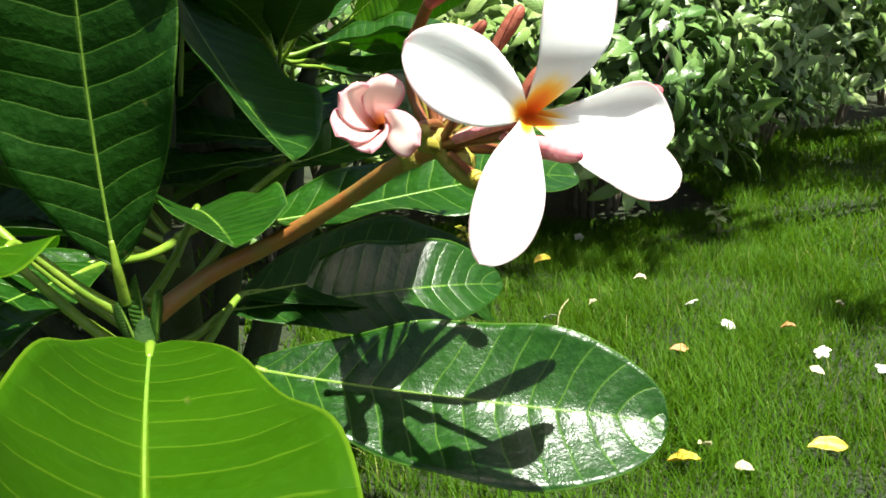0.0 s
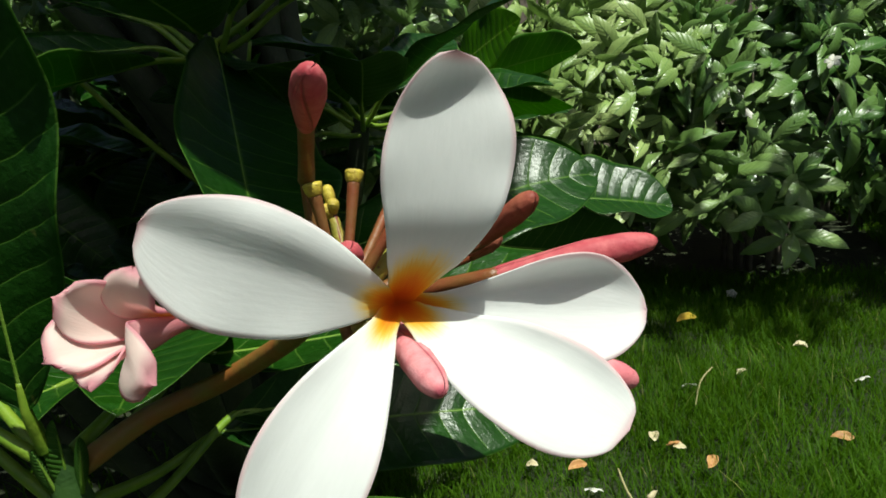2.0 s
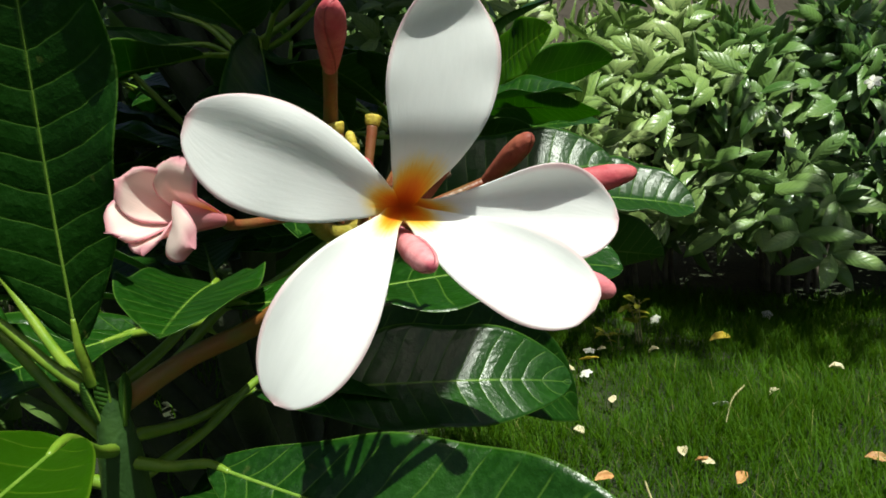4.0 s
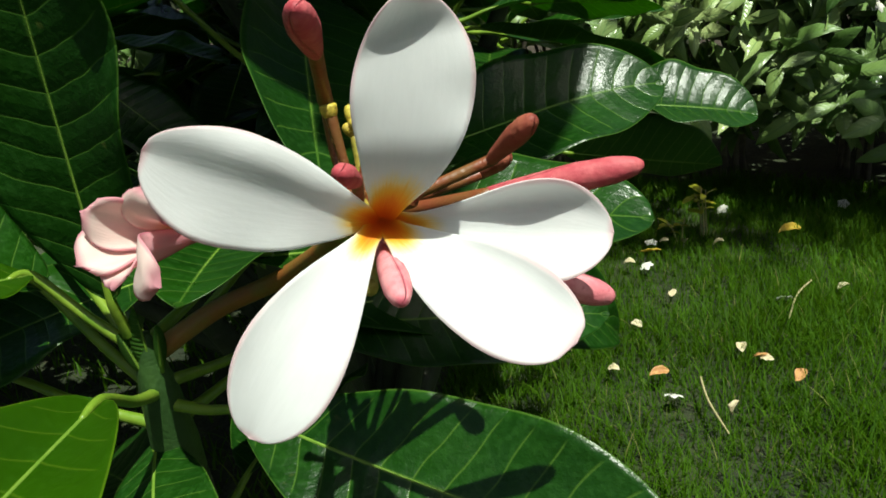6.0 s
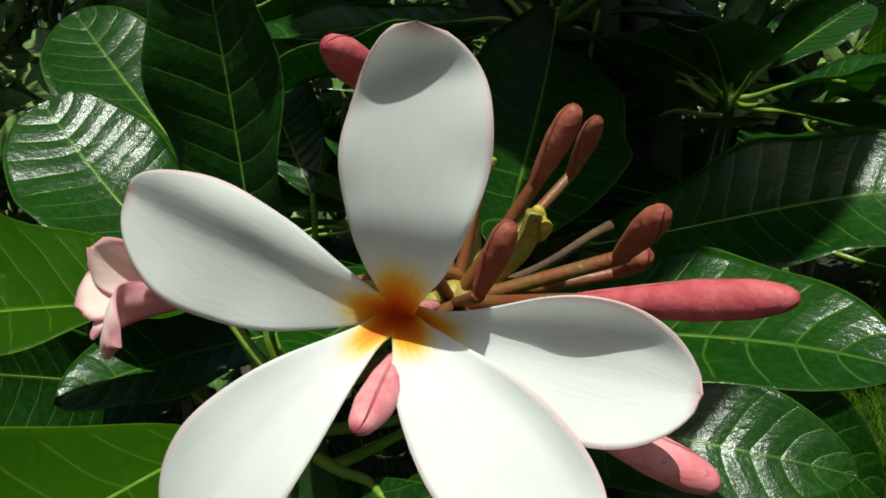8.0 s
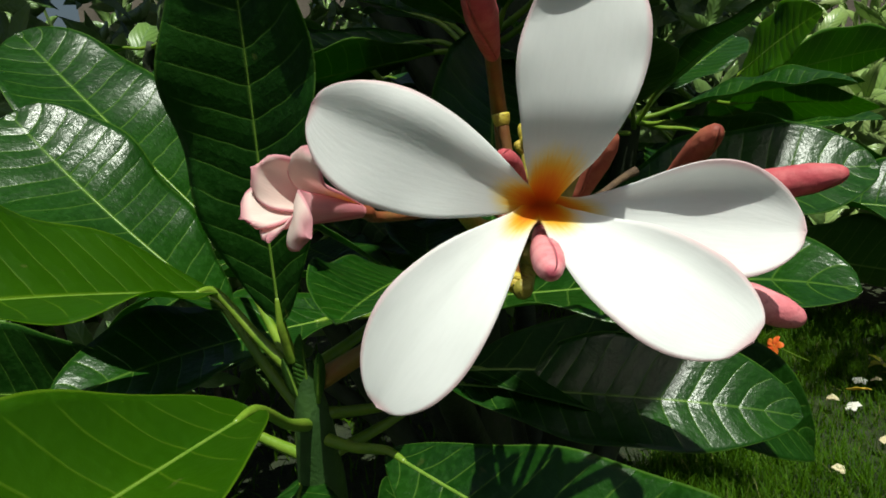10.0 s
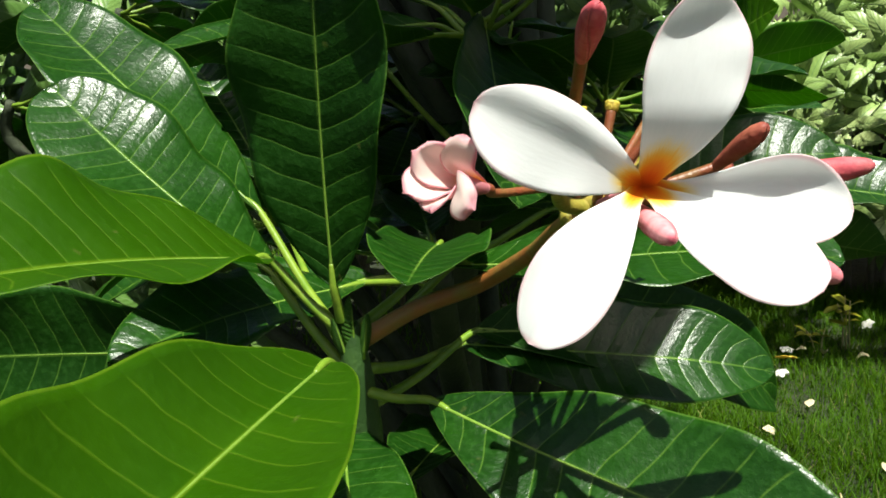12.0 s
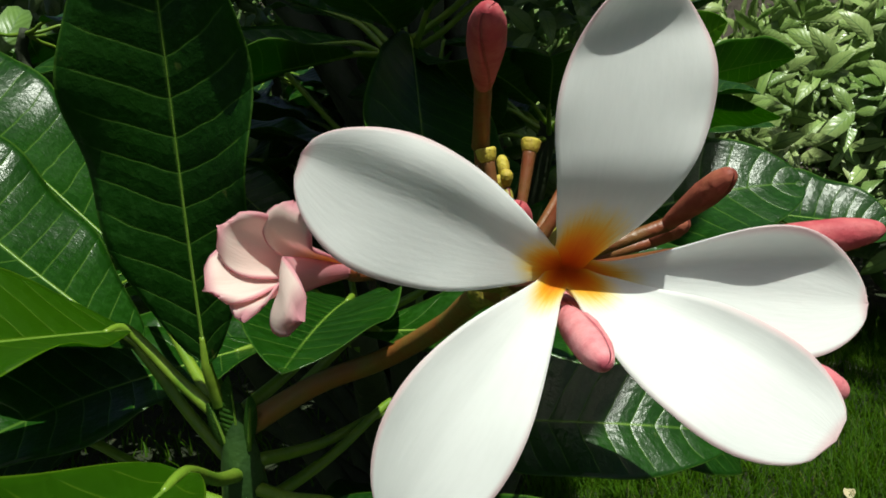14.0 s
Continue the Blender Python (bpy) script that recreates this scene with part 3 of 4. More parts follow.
leaf(SHRUB, dict(base=(-0.1263, 0.4031, 0.544), yaw=-1.319, pitch=-0.046, roll=0.41, length=0.1827, half=0.0337, bend=-0.178, curl=-0.297, side=-0.138, cup=0.087, fold=0.087, twist=-0.395, p=1.141, q=0.624, asym=-0.06), joint(0.7, -0.01), "dark glossy leaf with bright end")
leaf(SHRUB, dict(base=(-0.1179, 0.4026, 0.5525), yaw=-0.964, pitch=-0.052, roll=0.658, length=0.2372, half=0.0361, bend=-0.48, curl=-0.538, side=0.075, cup=0.193, fold=0.193, twist=-0.354, p=1.076, q=0.672, asym=-0.044), joint(0.8, -0.03), "dark leaf partly hidden under another", skin=SHADED_LEAF)
leaf(SHRUB, dict(base=(-0.1314, 0.3946, 0.6062), yaw=-2.705, pitch=0.215, roll=-0.06, length=0.1302, half=0.0285, bend=-0.19, curl=-0.006, side=0.004, cup=0.115, fold=0.315, twist=0.155, p=1.206, q=0.578, asym=-0.069), joint(1.2, 0.012), "small heart-like folded leaf")
leaf(SHRUB, dict(base=(-0.0957, 0.3454, 0.6102), yaw=-1.416, pitch=0.022, roll=0.012, length=0.172, half=0.0416, bend=0.272, curl=-0.568, side=-0.094, cup=0.112, fold=0.112, twist=-0.313, p=1.138, q=0.579, asym=-0.008), joint(0.9, 0.004), "light green leaf behind the flower")

# furled young leaves in the crown
for base, tip, w, roll in (((-0.134, 0.311, 0.57), (-0.129, 0.309, 0.602), 0.0035, 0.4), ((-0.129, 0.312, 0.57), (-0.122, 0.309, 0.594), 0.0025, -0.5), ((-0.137, 0.309, 0.57), (-0.138, 0.304, 0.592), 0.003, 1.2)):
    d = Vector(tip) - Vector(base)
    spear = dict(base=base, yaw=math.atan2(-d.x, d.y), pitch=math.asin(d.z / d.length), roll=roll, length=d.length, half=w, bend=0.1, curl=0.1, side=0.0, cup=0.3, fold=0.9, twist=0.2, p=1.0, q=0.6, asym=0.0)
    leaf(SHRUB, spear, None, "furled young leaf", 0.4, 0.0, 0.0008)

# lower leaves, in the shade of the upper ones and coloured darker for it
rng = random.Random(41)
for k in range(13):
    level = 0.26 + 0.018 * k
    yaw, pitch = 0.2 + 2.4 * k % 3.3, rng.uniform(-0.5, 0.15)
    root = Vector((-0.15, 0.33, level))
    d = Vector((-math.sin(yaw) * math.cos(pitch), math.cos(yaw) * math.cos(pitch), math.sin(pitch)))
    g = dict(base=tuple(root + d * 0.05), yaw=yaw, pitch=pitch, roll=rng.uniform(-0.4, 0.4), length=rng.uniform(0.17, 0.23), half=rng.uniform(0.033, 0.042), bend=rng.uniform(-0.5, 0.0), curl=rng.uniform(-0.3, 0.1), side=0.0, cup=0.1, fold=0.15, twist=rng.uniform(-0.4, 0.4), p=1.15, q=0.6, asym=0.0)
    leaf(SHRUB, g, tuple(root), "shaded green lower leaf", 0.6, skin=SHADED_LEAF)

# flower stalk
NODE = (0.0, 0.274, 0.656)
part("peduncle", tube_mesh("peduncle", [(-0.132, 0.318, 0.578), (-0.108, 0.331, 0.592), (-0.0764, 0.3331, 0.6054), (-0.040, 0.314, 0.628), (-0.018, 0.291, 0.645), NODE], (0.0048, 0.0042, 0.0039, 0.0036, 0.0034, 0.0040), 12, PEDUNCLE), SHRUB, "orange-brown flower stalk")
for a, r in (((0.0, 0.274, 0.657), 0.0052), ((-0.010, 0.281, 0.651), 0.0046), ((0.008, 0.264, 0.652), 0.0044)):
    node = bmesh.new()
    bmesh.ops.create_icosphere(node, subdivisions=3, radius=r, matrix=Matrix.Translation(a))
    for v in node.verts:
        v.co += (v.co - Vector(a)) * 0.35 * noise.noise(v.co * 420)
    for f in node.faces:
        f.smooth = True
    part("stalk_node", node, SHRUB, "knobbly yellow-green stalk node", GREEN_STALK)

for line, r in (
    ((NODE, (0.004, 0.267, 0.6505), (0.011, 0.252, 0.6475), (0.016, 0.243, 0.6500)), (0.0034, 0.0029, 0.0026, 0.0022)),
    ((NODE, (-0.006, 0.263, 0.6595), (-0.004, 0.252, 0.6655)), (0.0032, 0.0026, 0.0021)),
    (((0.0, 0.280, 0.660), (-0.003, 0.286, 0.668), (-0.006, 0.290, 0.676)), (0.0030, 0.0022, 0.0014)),
    (((0.004, 0.278, 0.660), (0.012, 0.286, 0.668), (0.016, 0.287, 0.677)), (0.0032, 0.0026, 0.0020)),
):
    part("branchlet", tube_mesh("branchlet", line, r, 10, GREEN_STALK, 7), SHRUB, "thick yellow-green branchlet")

# open flower
THROAT = (0.0262, 0.2345, 0.6708)
tube = part("flower", tube_mesh("flower", [(0.006, 0.262, 0.660), (0.014, 0.252, 0.664), (0.0222, 0.2405, 0.6684), (0.0245, 0.2374, 0.6697), (0.0252, 0.2364, 0.6702)], (0.0016, 0.0017, 0.0018, 0.0014, 0.0006), 12, PINK_BUD), SHRUB, "open five-petalled white flower with orange throat")
for g in (
    dict(base=(0.0280, 0.2317, 0.6710), yaw=2.447, pitch=0.521, roll=-1.821, length=0.0502, half=0.0117, bend=-0.238, curl=-0.326, side=-0.040, cup=0.121, fold=0.121, twist=0.030, p=1.594, q=0.513, asym=-0.110, roll_in=-0.307, rolled=1, hook=0.000, root=THROAT),
    dict(base=(0.0352, 0.2273, 0.6759), yaw=0.678, pitch=1.795, roll=-0.461, length=0.0413, half=0.0117, bend=-0.555, curl=0.065, side=0.086, cup=0.028, fold=0.028, twist=-0.185, p=1.283, q=0.458, asym=0.166, hook=0.130, slant=0.8, roll_in=0.087, rolled=-1, root=THROAT),
    dict(base=(0.0304, 0.2372, 0.6689), yaw=-1.511, pitch=-0.103, roll=1.248, length=0.0454, half=0.0106, bend=-0.176, curl=-0.375, side=-0.029, cup=0.115, fold=0.105, twist=0.218, p=1.757, q=0.589, asym=0.005, roll_in=0.52, rolled=-1, hook=0.030, root=THROAT),
    dict(base=(0.0275, 0.2323, 0.6700), yaw=-1.869, pitch=-0.396, roll=0.359, length=0.0475, half=0.0105, bend=-0.156, curl=-0.104, side=-0.077, cup=0.026, fold=0.026, twist=-0.363, p=1.752, q=0.391, asym=0.083, roll_in=0.312, rolled=-1, hook=0.020, root=THROAT),
    dict(base=(0.0278, 0.2313, 0.6714), yaw=2.845, pitch=-0.399, roll=-0.714, length=0.0522, half=0.0105, bend=-0.492, curl=-0.325, side=-0.073, cup=0.103, fold=0.103, twist=0.133, p=1.746, q=0.566, asym=-0.061, roll_in=0.114, rolled=1, root=THROAT),
):
    part("petal", blade_mesh("petal", g, 40, 21, 0.0007, PETAL, PETAL_BACK, 0.03, g["yaw"]), tube)

# half-open flower: overlapping, spirally wound petals on a narrow cone; two of them already bent back
AXIS = Vector((-0.07, -0.94, 0.30)).normalized()
SIDE = AXIS.cross(Vector((0, 0, 1))).normalized()
RISE = SIDE.cross(AXIS).normalized()
HEART = Vector((-0.0165, 0.2035, 0.6780)) - AXIS * 0.0235
opening = part("opening_flower", tube_mesh("opening_flower", [NODE, NODE[:2] + (0.664,), HEART - AXIS * 0.010, HEART - AXIS * 0.002, HEART + AXIS * 0.003], (0.0016, 0.0014, 0.0013, 0.0017, 0.0012), 12, PEDICEL), SHRUB, "half-open pink flower with cream inside")


WOUND = (   # turn, where it bends, by how much, length, half-width in radians, where it rounds off
    (-0.10, 0.40, 0.42, 0.0275, 1.25, 0.58),
    (-1.30, 0.40, 0.45, 0.0285, 1.20, 0.58),
    (-2.35, 0.40, 0.45, 0.0275, 1.15, 0.58),
    (-3.30, 0.50, 1.75, 0.0340, 0.80, 0.25),
    (1.25, 0.50, 1.50, 0.0265, 1.00, 0.45),
)


def wound_petal(k, turn, bend_from, bend, long, broad, taper):
    """A rounded petal wrapped round the flower's axis, one edge tucked under its neighbour. From bend_from on it leans outward by bend radians."""
    n_along, n_across = 34, 21
    lines = np.linspace(0, 1, n_along)
    lean = 0.17 + bend * np.clip((lines - bend_from) / (1 - bend_from), 0, 1) ** 1.6 + 0.9 * np.clip((lines - 0.90) / 0.10, 0, 1) ** 2
    out = np.r_[0, np.cumsum(np.sin((lean[1:] + lean[:-1]) / 2))] * long / (n_along - 1)
    ahead = np.r_[0, np.cumsum(np.cos((lean[1:] + lean[:-1]) / 2))] * long / (n_along - 1)
    i, s = [m.ravel() for m in np.meshgrid(np.arange(n_along), np.linspace(-1, 1, n_across), indexing="ij")]
    u = lines[i]
    cap = np.sqrt(np.clip(1 - (np.clip(u - taper, 0, 1) / (1 - taper)) ** 2.4, 0, 1))
    girth = 0.0013 + out[i] + 0.0021 * s * np.clip(u * 1.3, 0, 1) * cap + 0.0003 * np.sin(6 * s + 2.3 * k) * u**2
    lip = 0.0004 * np.clip((np.abs(s) - 0.82) / 0.18, 0, 1) ** 2 * u * cap
    angle = turn + s * broad * cap + 0.75 * u
    p = np.array(HEART) + np.outer(ahead[i] - 0.0012 * np.abs(s) ** 2 * u, AXIS) + np.outer((girth + lip) * np.cos(angle), SIDE) + np.outer((girth + lip) * np.sin(angle), RISE)
    return skin_mesh("petal", p, u, s, n_along, n_across, 0.0006, INNER, OUTER)


for k, row in enumerate(WOUND):
    part("petal", wound_petal(k, *row), opening)

# buds and bare stalks
bud(SHRUB, (-0.0085, 0.281, 0.6884), (-0.0004, 0.266, 0.7033), (0.0149, 0.2344, 0.7166), 0.0039, BUD, "red-pink upright furled bud")
part("pedicel", tube_mesh("pedicel", [NODE, (-0.008, 0.281, 0.672), (-0.0085, 0.281, 0.689)], (0.002, 0.0018, 0.0018), 9, PEDICEL), SHRUB, "reddish stalk")
bud(SHRUB, NODE, (0.039, 0.2655, 0.6655), (0.0783, 0.2731, 0.6709), 0.0037, BUD, "long crimson pink bud")
bud(SHRUB, NODE, (0.034, 0.292, 0.667), (0.0503, 0.2828, 0.6811), 0.0033, BUD_BROWN, "reddish brown bud")
bud(SHRUB, NODE, (0.029, 0.299, 0.661), (0.0385, 0.298, 0.6675), 0.0030, BUD_BROWN, "small reddish brown bud")
bud(SHRUB, NODE, (0.020, 0.246, 0.663), (0.0389, 0.2129, 0.6623), 0.0033, PINK_BUD, "pink bud under the open flower")
bud(SHRUB, NODE, (0.050, 0.246, 0.655), (0.0724, 0.2572, 0.6430), 0.0036, PINK_BUD, "pale pink hanging bud")
bud(SHRUB, NODE, (0.0195, 0.2825, 0.684), (0.0317, 0.2821, 0.7012), 0.0030, BUD_BROWN, "slender brown-red bud")
bud(SHRUB, NODE, (0.006, 0.316, 0.680), (0.0205, 0.3075, 0.6960), 0.0027, BUD_BROWN, "slender brown-red bud")
bud(SHRUB, NODE, (0.024, 0.2565, 0.667), (0.0352, 0.2548, 0.6834), 0.0027, BUD_BROWN, "short red-brown bud")
bud(SHRUB, NODE, (0.010, 0.257, 0.6725), (0.0168, 0.2368, 0.6811), 0.0030, BUD, "small pink bud behind the open flower")
receptacle(SHRUB, NODE, (-0.005, 0.275, 0.691), 0.0019, "bare stalk with yellow cup")
receptacle(SHRUB, NODE, (0.003, 0.288, 0.692), 0.0019, "bare stalk with yellow cup")
receptacle(SHRUB, NODE, (-0.0195, 0.271, 0.673), 0.0018, "bare stalk with yellow cup")
receptacle(SHRUB, (0.004, 0.262, 0.655), (0.012, 0.246, 0.650), 0.0019, "bent stalk with yellow cup")
receptacle(SHRUB, NODE, (0.0167, 0.2922, 0.6765), 0.0017, "bare stalk with yellow cup")
for base, tip in (((-0.0060, 0.2900, 0.6755), (-0.0085, 0.2895, 0.6800)), ((-0.0062, 0.2905, 0.6765), (-0.0050, 0.2890, 0.6815)), ((-0.0060, 0.2905, 0.6775), (-0.0078, 0.2924, 0.6850)), ((0.0150, 0.2900, 0.6700), (0.0185, 0.2880, 0.6745)), ((0.0150, 0.2910, 0.6710), (0.0150, 0.2890, 0.6780))):
    bud(SHRUB, (0.0, 0.281, 0.662), base, tip, 0.0017, CUP, "tiny yellow-green young bud")
part("dry_stub", tube_mesh("dry_stub", [NODE, (0.008, 0.298, 0.660), (0.0135, 0.314, 0.6652), (0.0155, 0.3195, 0.6665)], (0.0015, 0.0010, 0.0012, 0.0016), 8, DRY), SHRUB, "dry brown stalk stub")

# ---- the plumeria branches behind ----
REAR = new("plumeria_shrub")
REAR.matrix_basis = Matrix.Translation((-0.32, 0.80, 0.0))
tagged(REAR, "leafy green plumeria shrub in half shade behind", "shrub")
BRANCHES = {
    "mid": [(-0.30, 0.80, 0.05), (-0.26, 0.66, 0.30), (-0.19, 0.50, 0.48), (-0.165, 0.45, 0.575)],
    "high": [(-0.32, 0.80, 0.0), (-0.30, 0.72, 0.40), (-0.23, 0.63, 0.62), (-0.202, 0.605, 0.735)],
    "right": [(-0.31, 0.80, 0.05), (-0.24, 0.80, 0.30), (-0.14, 0.73, 0.50), (-0.09, 0.70, 0.58)],
    "far": [(-0.32, 0.80, 0.1), (-0.27, 0.88, 0.40), (-0.18, 0.94, 0.58), (-0.135, 0.945, 0.67)],
    "fill": [(-0.31, 0.82, 0.1), (-0.26, 0.83, 0.40), (-0.19, 0.82, 0.58), (-0.165, 0.81, 0.66)],
    "left": [(-0.33, 0.80, 0.05), (-0.42, 0.72, 0.30), (-0.47, 0.66, 0.48), (-0.48, 0.64, 0.56)],
    "tall": [(-0.33, 0.81, 0.2), (-0.38, 0.86, 0.55), (-0.36, 0.88, 0.80), (-0.35, 0.88, 0.90)],
    "back": [(-0.33, 0.86, 0.1), (-0.42, 1.02, 0.40), (-0.46, 1.12, 0.58), (-0.47, 1.14, 0.70)],
    "deep": [(-0.31, 0.86, 0.1), (-0.24, 1.05, 0.35), (-0.22, 1.15, 0.52), (-0.22, 1.17, 0.60)],
    "wide": [(-0.33, 0.82, 0.0), (-0.55, 0.92, 0.30), (-0.68, 0.95, 0.52), (-0.70, 0.95, 0.62)],
}
for line in BRANCHES.values():
    part("branch", tube_mesh("branch", line, (0.019, 0.015, 0.012, 0.008), 12, BARK), REAR, "grey-green branch")
leaf(REAR, dict(base=(-0.0989, 0.4698, 0.6106), yaw=-1.091, pitch=0.142, roll=0.217, length=0.1867, half=0.0434, bend=0.233, curl=-0.516, side=-0.016, cup=0.117, fold=0.117, twist=-0.56, p=1.144, q=0.628, asym=0.04), BRANCHES["mid"][-1], "dark glossy leaf with bright sheen")
leaf(REAR, dict(base=(-0.2002, 0.6066, 0.7388), yaw=-2.619, pitch=-0.489, roll=-0.958, length=0.282, half=0.0486, bend=0.052, curl=0.093, side=0.095, cup=0.208, fold=0.208, twist=-0.545, p=1.185, q=0.665, asym=-0.027), BRANCHES["high"][-1], "dark hanging leaf with lit tip", skin=SHADED_LEAF)
leaf(REAR, dict(base=(-0.0175, 0.7076, 0.5945), yaw=-1.357, pitch=-0.124, roll=0.061, length=0.148, half=0.0424, bend=-0.019, curl=-0.16, side=-0.042, cup=0.192, fold=0.192, twist=-0.572, p=1.086, q=0.593, asym=0.02), BRANCHES["right"][-1], "sunlit leaf with raised veins")
leaf(REAR, dict(base=(-0.0294, 0.7002, 0.5548), yaw=-1.149, pitch=-0.244, roll=2.253, length=0.1438, half=0.0384, bend=-0.069, curl=0.009, side=0, cup=-0.174, fold=-0.174, twist=0.099, p=1.066, q=0.714, asym=-0.026), BRANCHES["right"][-1], "dark glossy leaf", flip=True)
leaf(REAR, dict(base=(-0.0975, 0.9539, 0.689), yaw=-2.181, pitch=0.515, roll=0.995, length=0.1146, half=0.0384, bend=-0.098, curl=-0.084, side=0.016, cup=0.08, fold=0.08, twist=-0.243, p=1.041, q=0.733, asym=-0.014), BRANCHES["far"][-1], "yellow-green leaf with light through it", skin=YOUNG_AND_SUNLIT)
leaf(REAR, dict(base=(-0.0922, 0.9461, 0.6786), yaw=-0.87, pitch=0.19, roll=2.456, length=0.1823, half=0.0389, bend=0.075, curl=0.052, side=0.035, cup=-0.081, fold=-0.081, twist=0.189, p=1.119, q=0.732, asym=-0.032), BRANCHES["far"][-1], "bright green leaf with pale midrib", flip=True, skin=YOUNG_AND_SUNLIT)
leaf(REAR, dict(base=(-0.1009, 0.9202, 0.6597), yaw=-1.885, pitch=-0.005, roll=2.303, length=0.1509, half=0.0317, bend=0.081, curl=0.136, side=0.022, cup=-0.032, fold=-0.032, twist=-0.238, p=0.933, q=0.752, asym=-0.01), BRANCHES["far"][-1], "green leaf lying level", flip=True, skin=YOUNG_AND_SUNLIT)
OVER = dict(base=(-0.115, 0.60, 0.785), yaw=-0.86, pitch=-0.12, roll=0.1, length=0.27, half=0.036, bend=-0.05, curl=-0.05, side=0.0, cup=0.1, fold=0.12, twist=-0.1, p=1.1, q=0.65, asym=0.0)
EDGE = dict(base=(-0.3125, 0.5712, 0.745), yaw=2.4395, pitch=0.03, roll=0.5, length=0.125, half=0.034, bend=0.15, curl=-0.5, side=0.0, cup=0.15, fold=0.15, twist=0.1, p=1.25, q=0.6, asym=0.0)
leaf(REAR, EDGE, BRANCHES["high"][-2], "glossy green leaf behind others")
leaf(REAR, OVER, BRANCHES["high"][-1], "level leaf seen from below")
rng = random.Random(11)
for key, count, low, high in (("mid", 5, 0.4, 2.9), ("high", 9, -0.1, 4.9), ("right", 5, 0.0, 2.6), ("far", 6, -0.2, 3.0), ("fill", 13, 0.0, 6.2), ("left", 10, 0.0, 6.2), ("tall", 12, 0.0, 6.2), ("wide", 6, 0.0, 6.2), ("back", 13, 0.0, 6.2), ("deep", 11, 0.6, 5.2)):
    top = Vector(BRANCHES[key][-1])
    for k in range(count):
        yaw = low + (high - low) * (k + rng.uniform(0.15, 0.85)) / count
        pitch = rng.uniform(-0.35, 0.55)
        d = Vector((-math.sin(yaw) * math.cos(pitch), math.cos(yaw) * math.cos(pitch), math.sin(pitch)))
        start = top + d * rng.uniform(0.035, 0.06)
        g = dict(base=tuple(start), yaw=yaw, pitch=pitch, roll=rng.uniform(-0.5, 0.5), length=rng.uniform(0.15, 0.22), half=rng.uniform(0.030, 0.039), bend=rng.uniform(-0.5, 0.1), curl=rng.uniform(-0.4, 0.1), side=rng.uniform(-0.08, 0.08), cup=0.1, fold=rng.uniform(0.05, 0.25), twist=rng.uniform(-0.4, 0.4), p=1.15, q=0.62, asym=rng.uniform(-0.05, 0.05))
        leaf(REAR, g, tuple(top - Vector((0, 0, rng.uniform(0.0, 0.02)))), "unseen plumeria leaf added for shade in shade", 0.6)

# low side branches that fill the gaps
for k, (x, y, z) in enumerate(((-0.563, 0.946, 0.637), (-0.544, 0.876, 0.629), (-0.8, 0.733, 0.806), (-0.886, 0.613, 0.698), (-0.645, 1.009, 0.741), (-0.575, 0.964, 0.686), (-0.43, 0.867, 0.648), (-0.528, 0.674, 0.68))):
    part("branch", tube_mesh("branch", [(-0.32, 0.83, 0.15), (0.5 * (x - 0.32), 0.5 * (y + 0.83) + 0.02, 0.5 * z + 0.02), (x, y + 0.01, z - 0.08), (x, y, z)], (0.013, 0.011, 0.009, 0.006), 9, BARK, 4), REAR, "grey-green branch")
    for j in range(9):
        yaw, pitch = 2.4 * j + rng.uniform(-0.3, 0.3), rng.uniform(-0.6, 0.4)
        d = Vector((-math.sin(yaw) * math.cos(pitch), math.cos(yaw) * math.cos(pitch), math.sin(pitch)))
        if y + 0.2 * d.y < 0.62:
            continue
        g = dict(base=tuple(Vector((x, y, z)) + d * 0.04), yaw=yaw, pitch=pitch, roll=rng.uniform(-0.6, 0.6), length=rng.uniform(0.15, 0.20), half=rng.uniform(0.034, 0.042), bend=rng.uniform(-0.6, 0.0), curl=rng.uniform(-0.3, 0.1), side=0.0, cup=0.1, fold=0.15, twist=rng.uniform(-0.4, 0.4), p=1.15, q=0.6, asym=0.0)
        leaf(REAR, g, (x, y, z - 0.005), "unseen plumeria leaf added for shade in shade", 0.5)

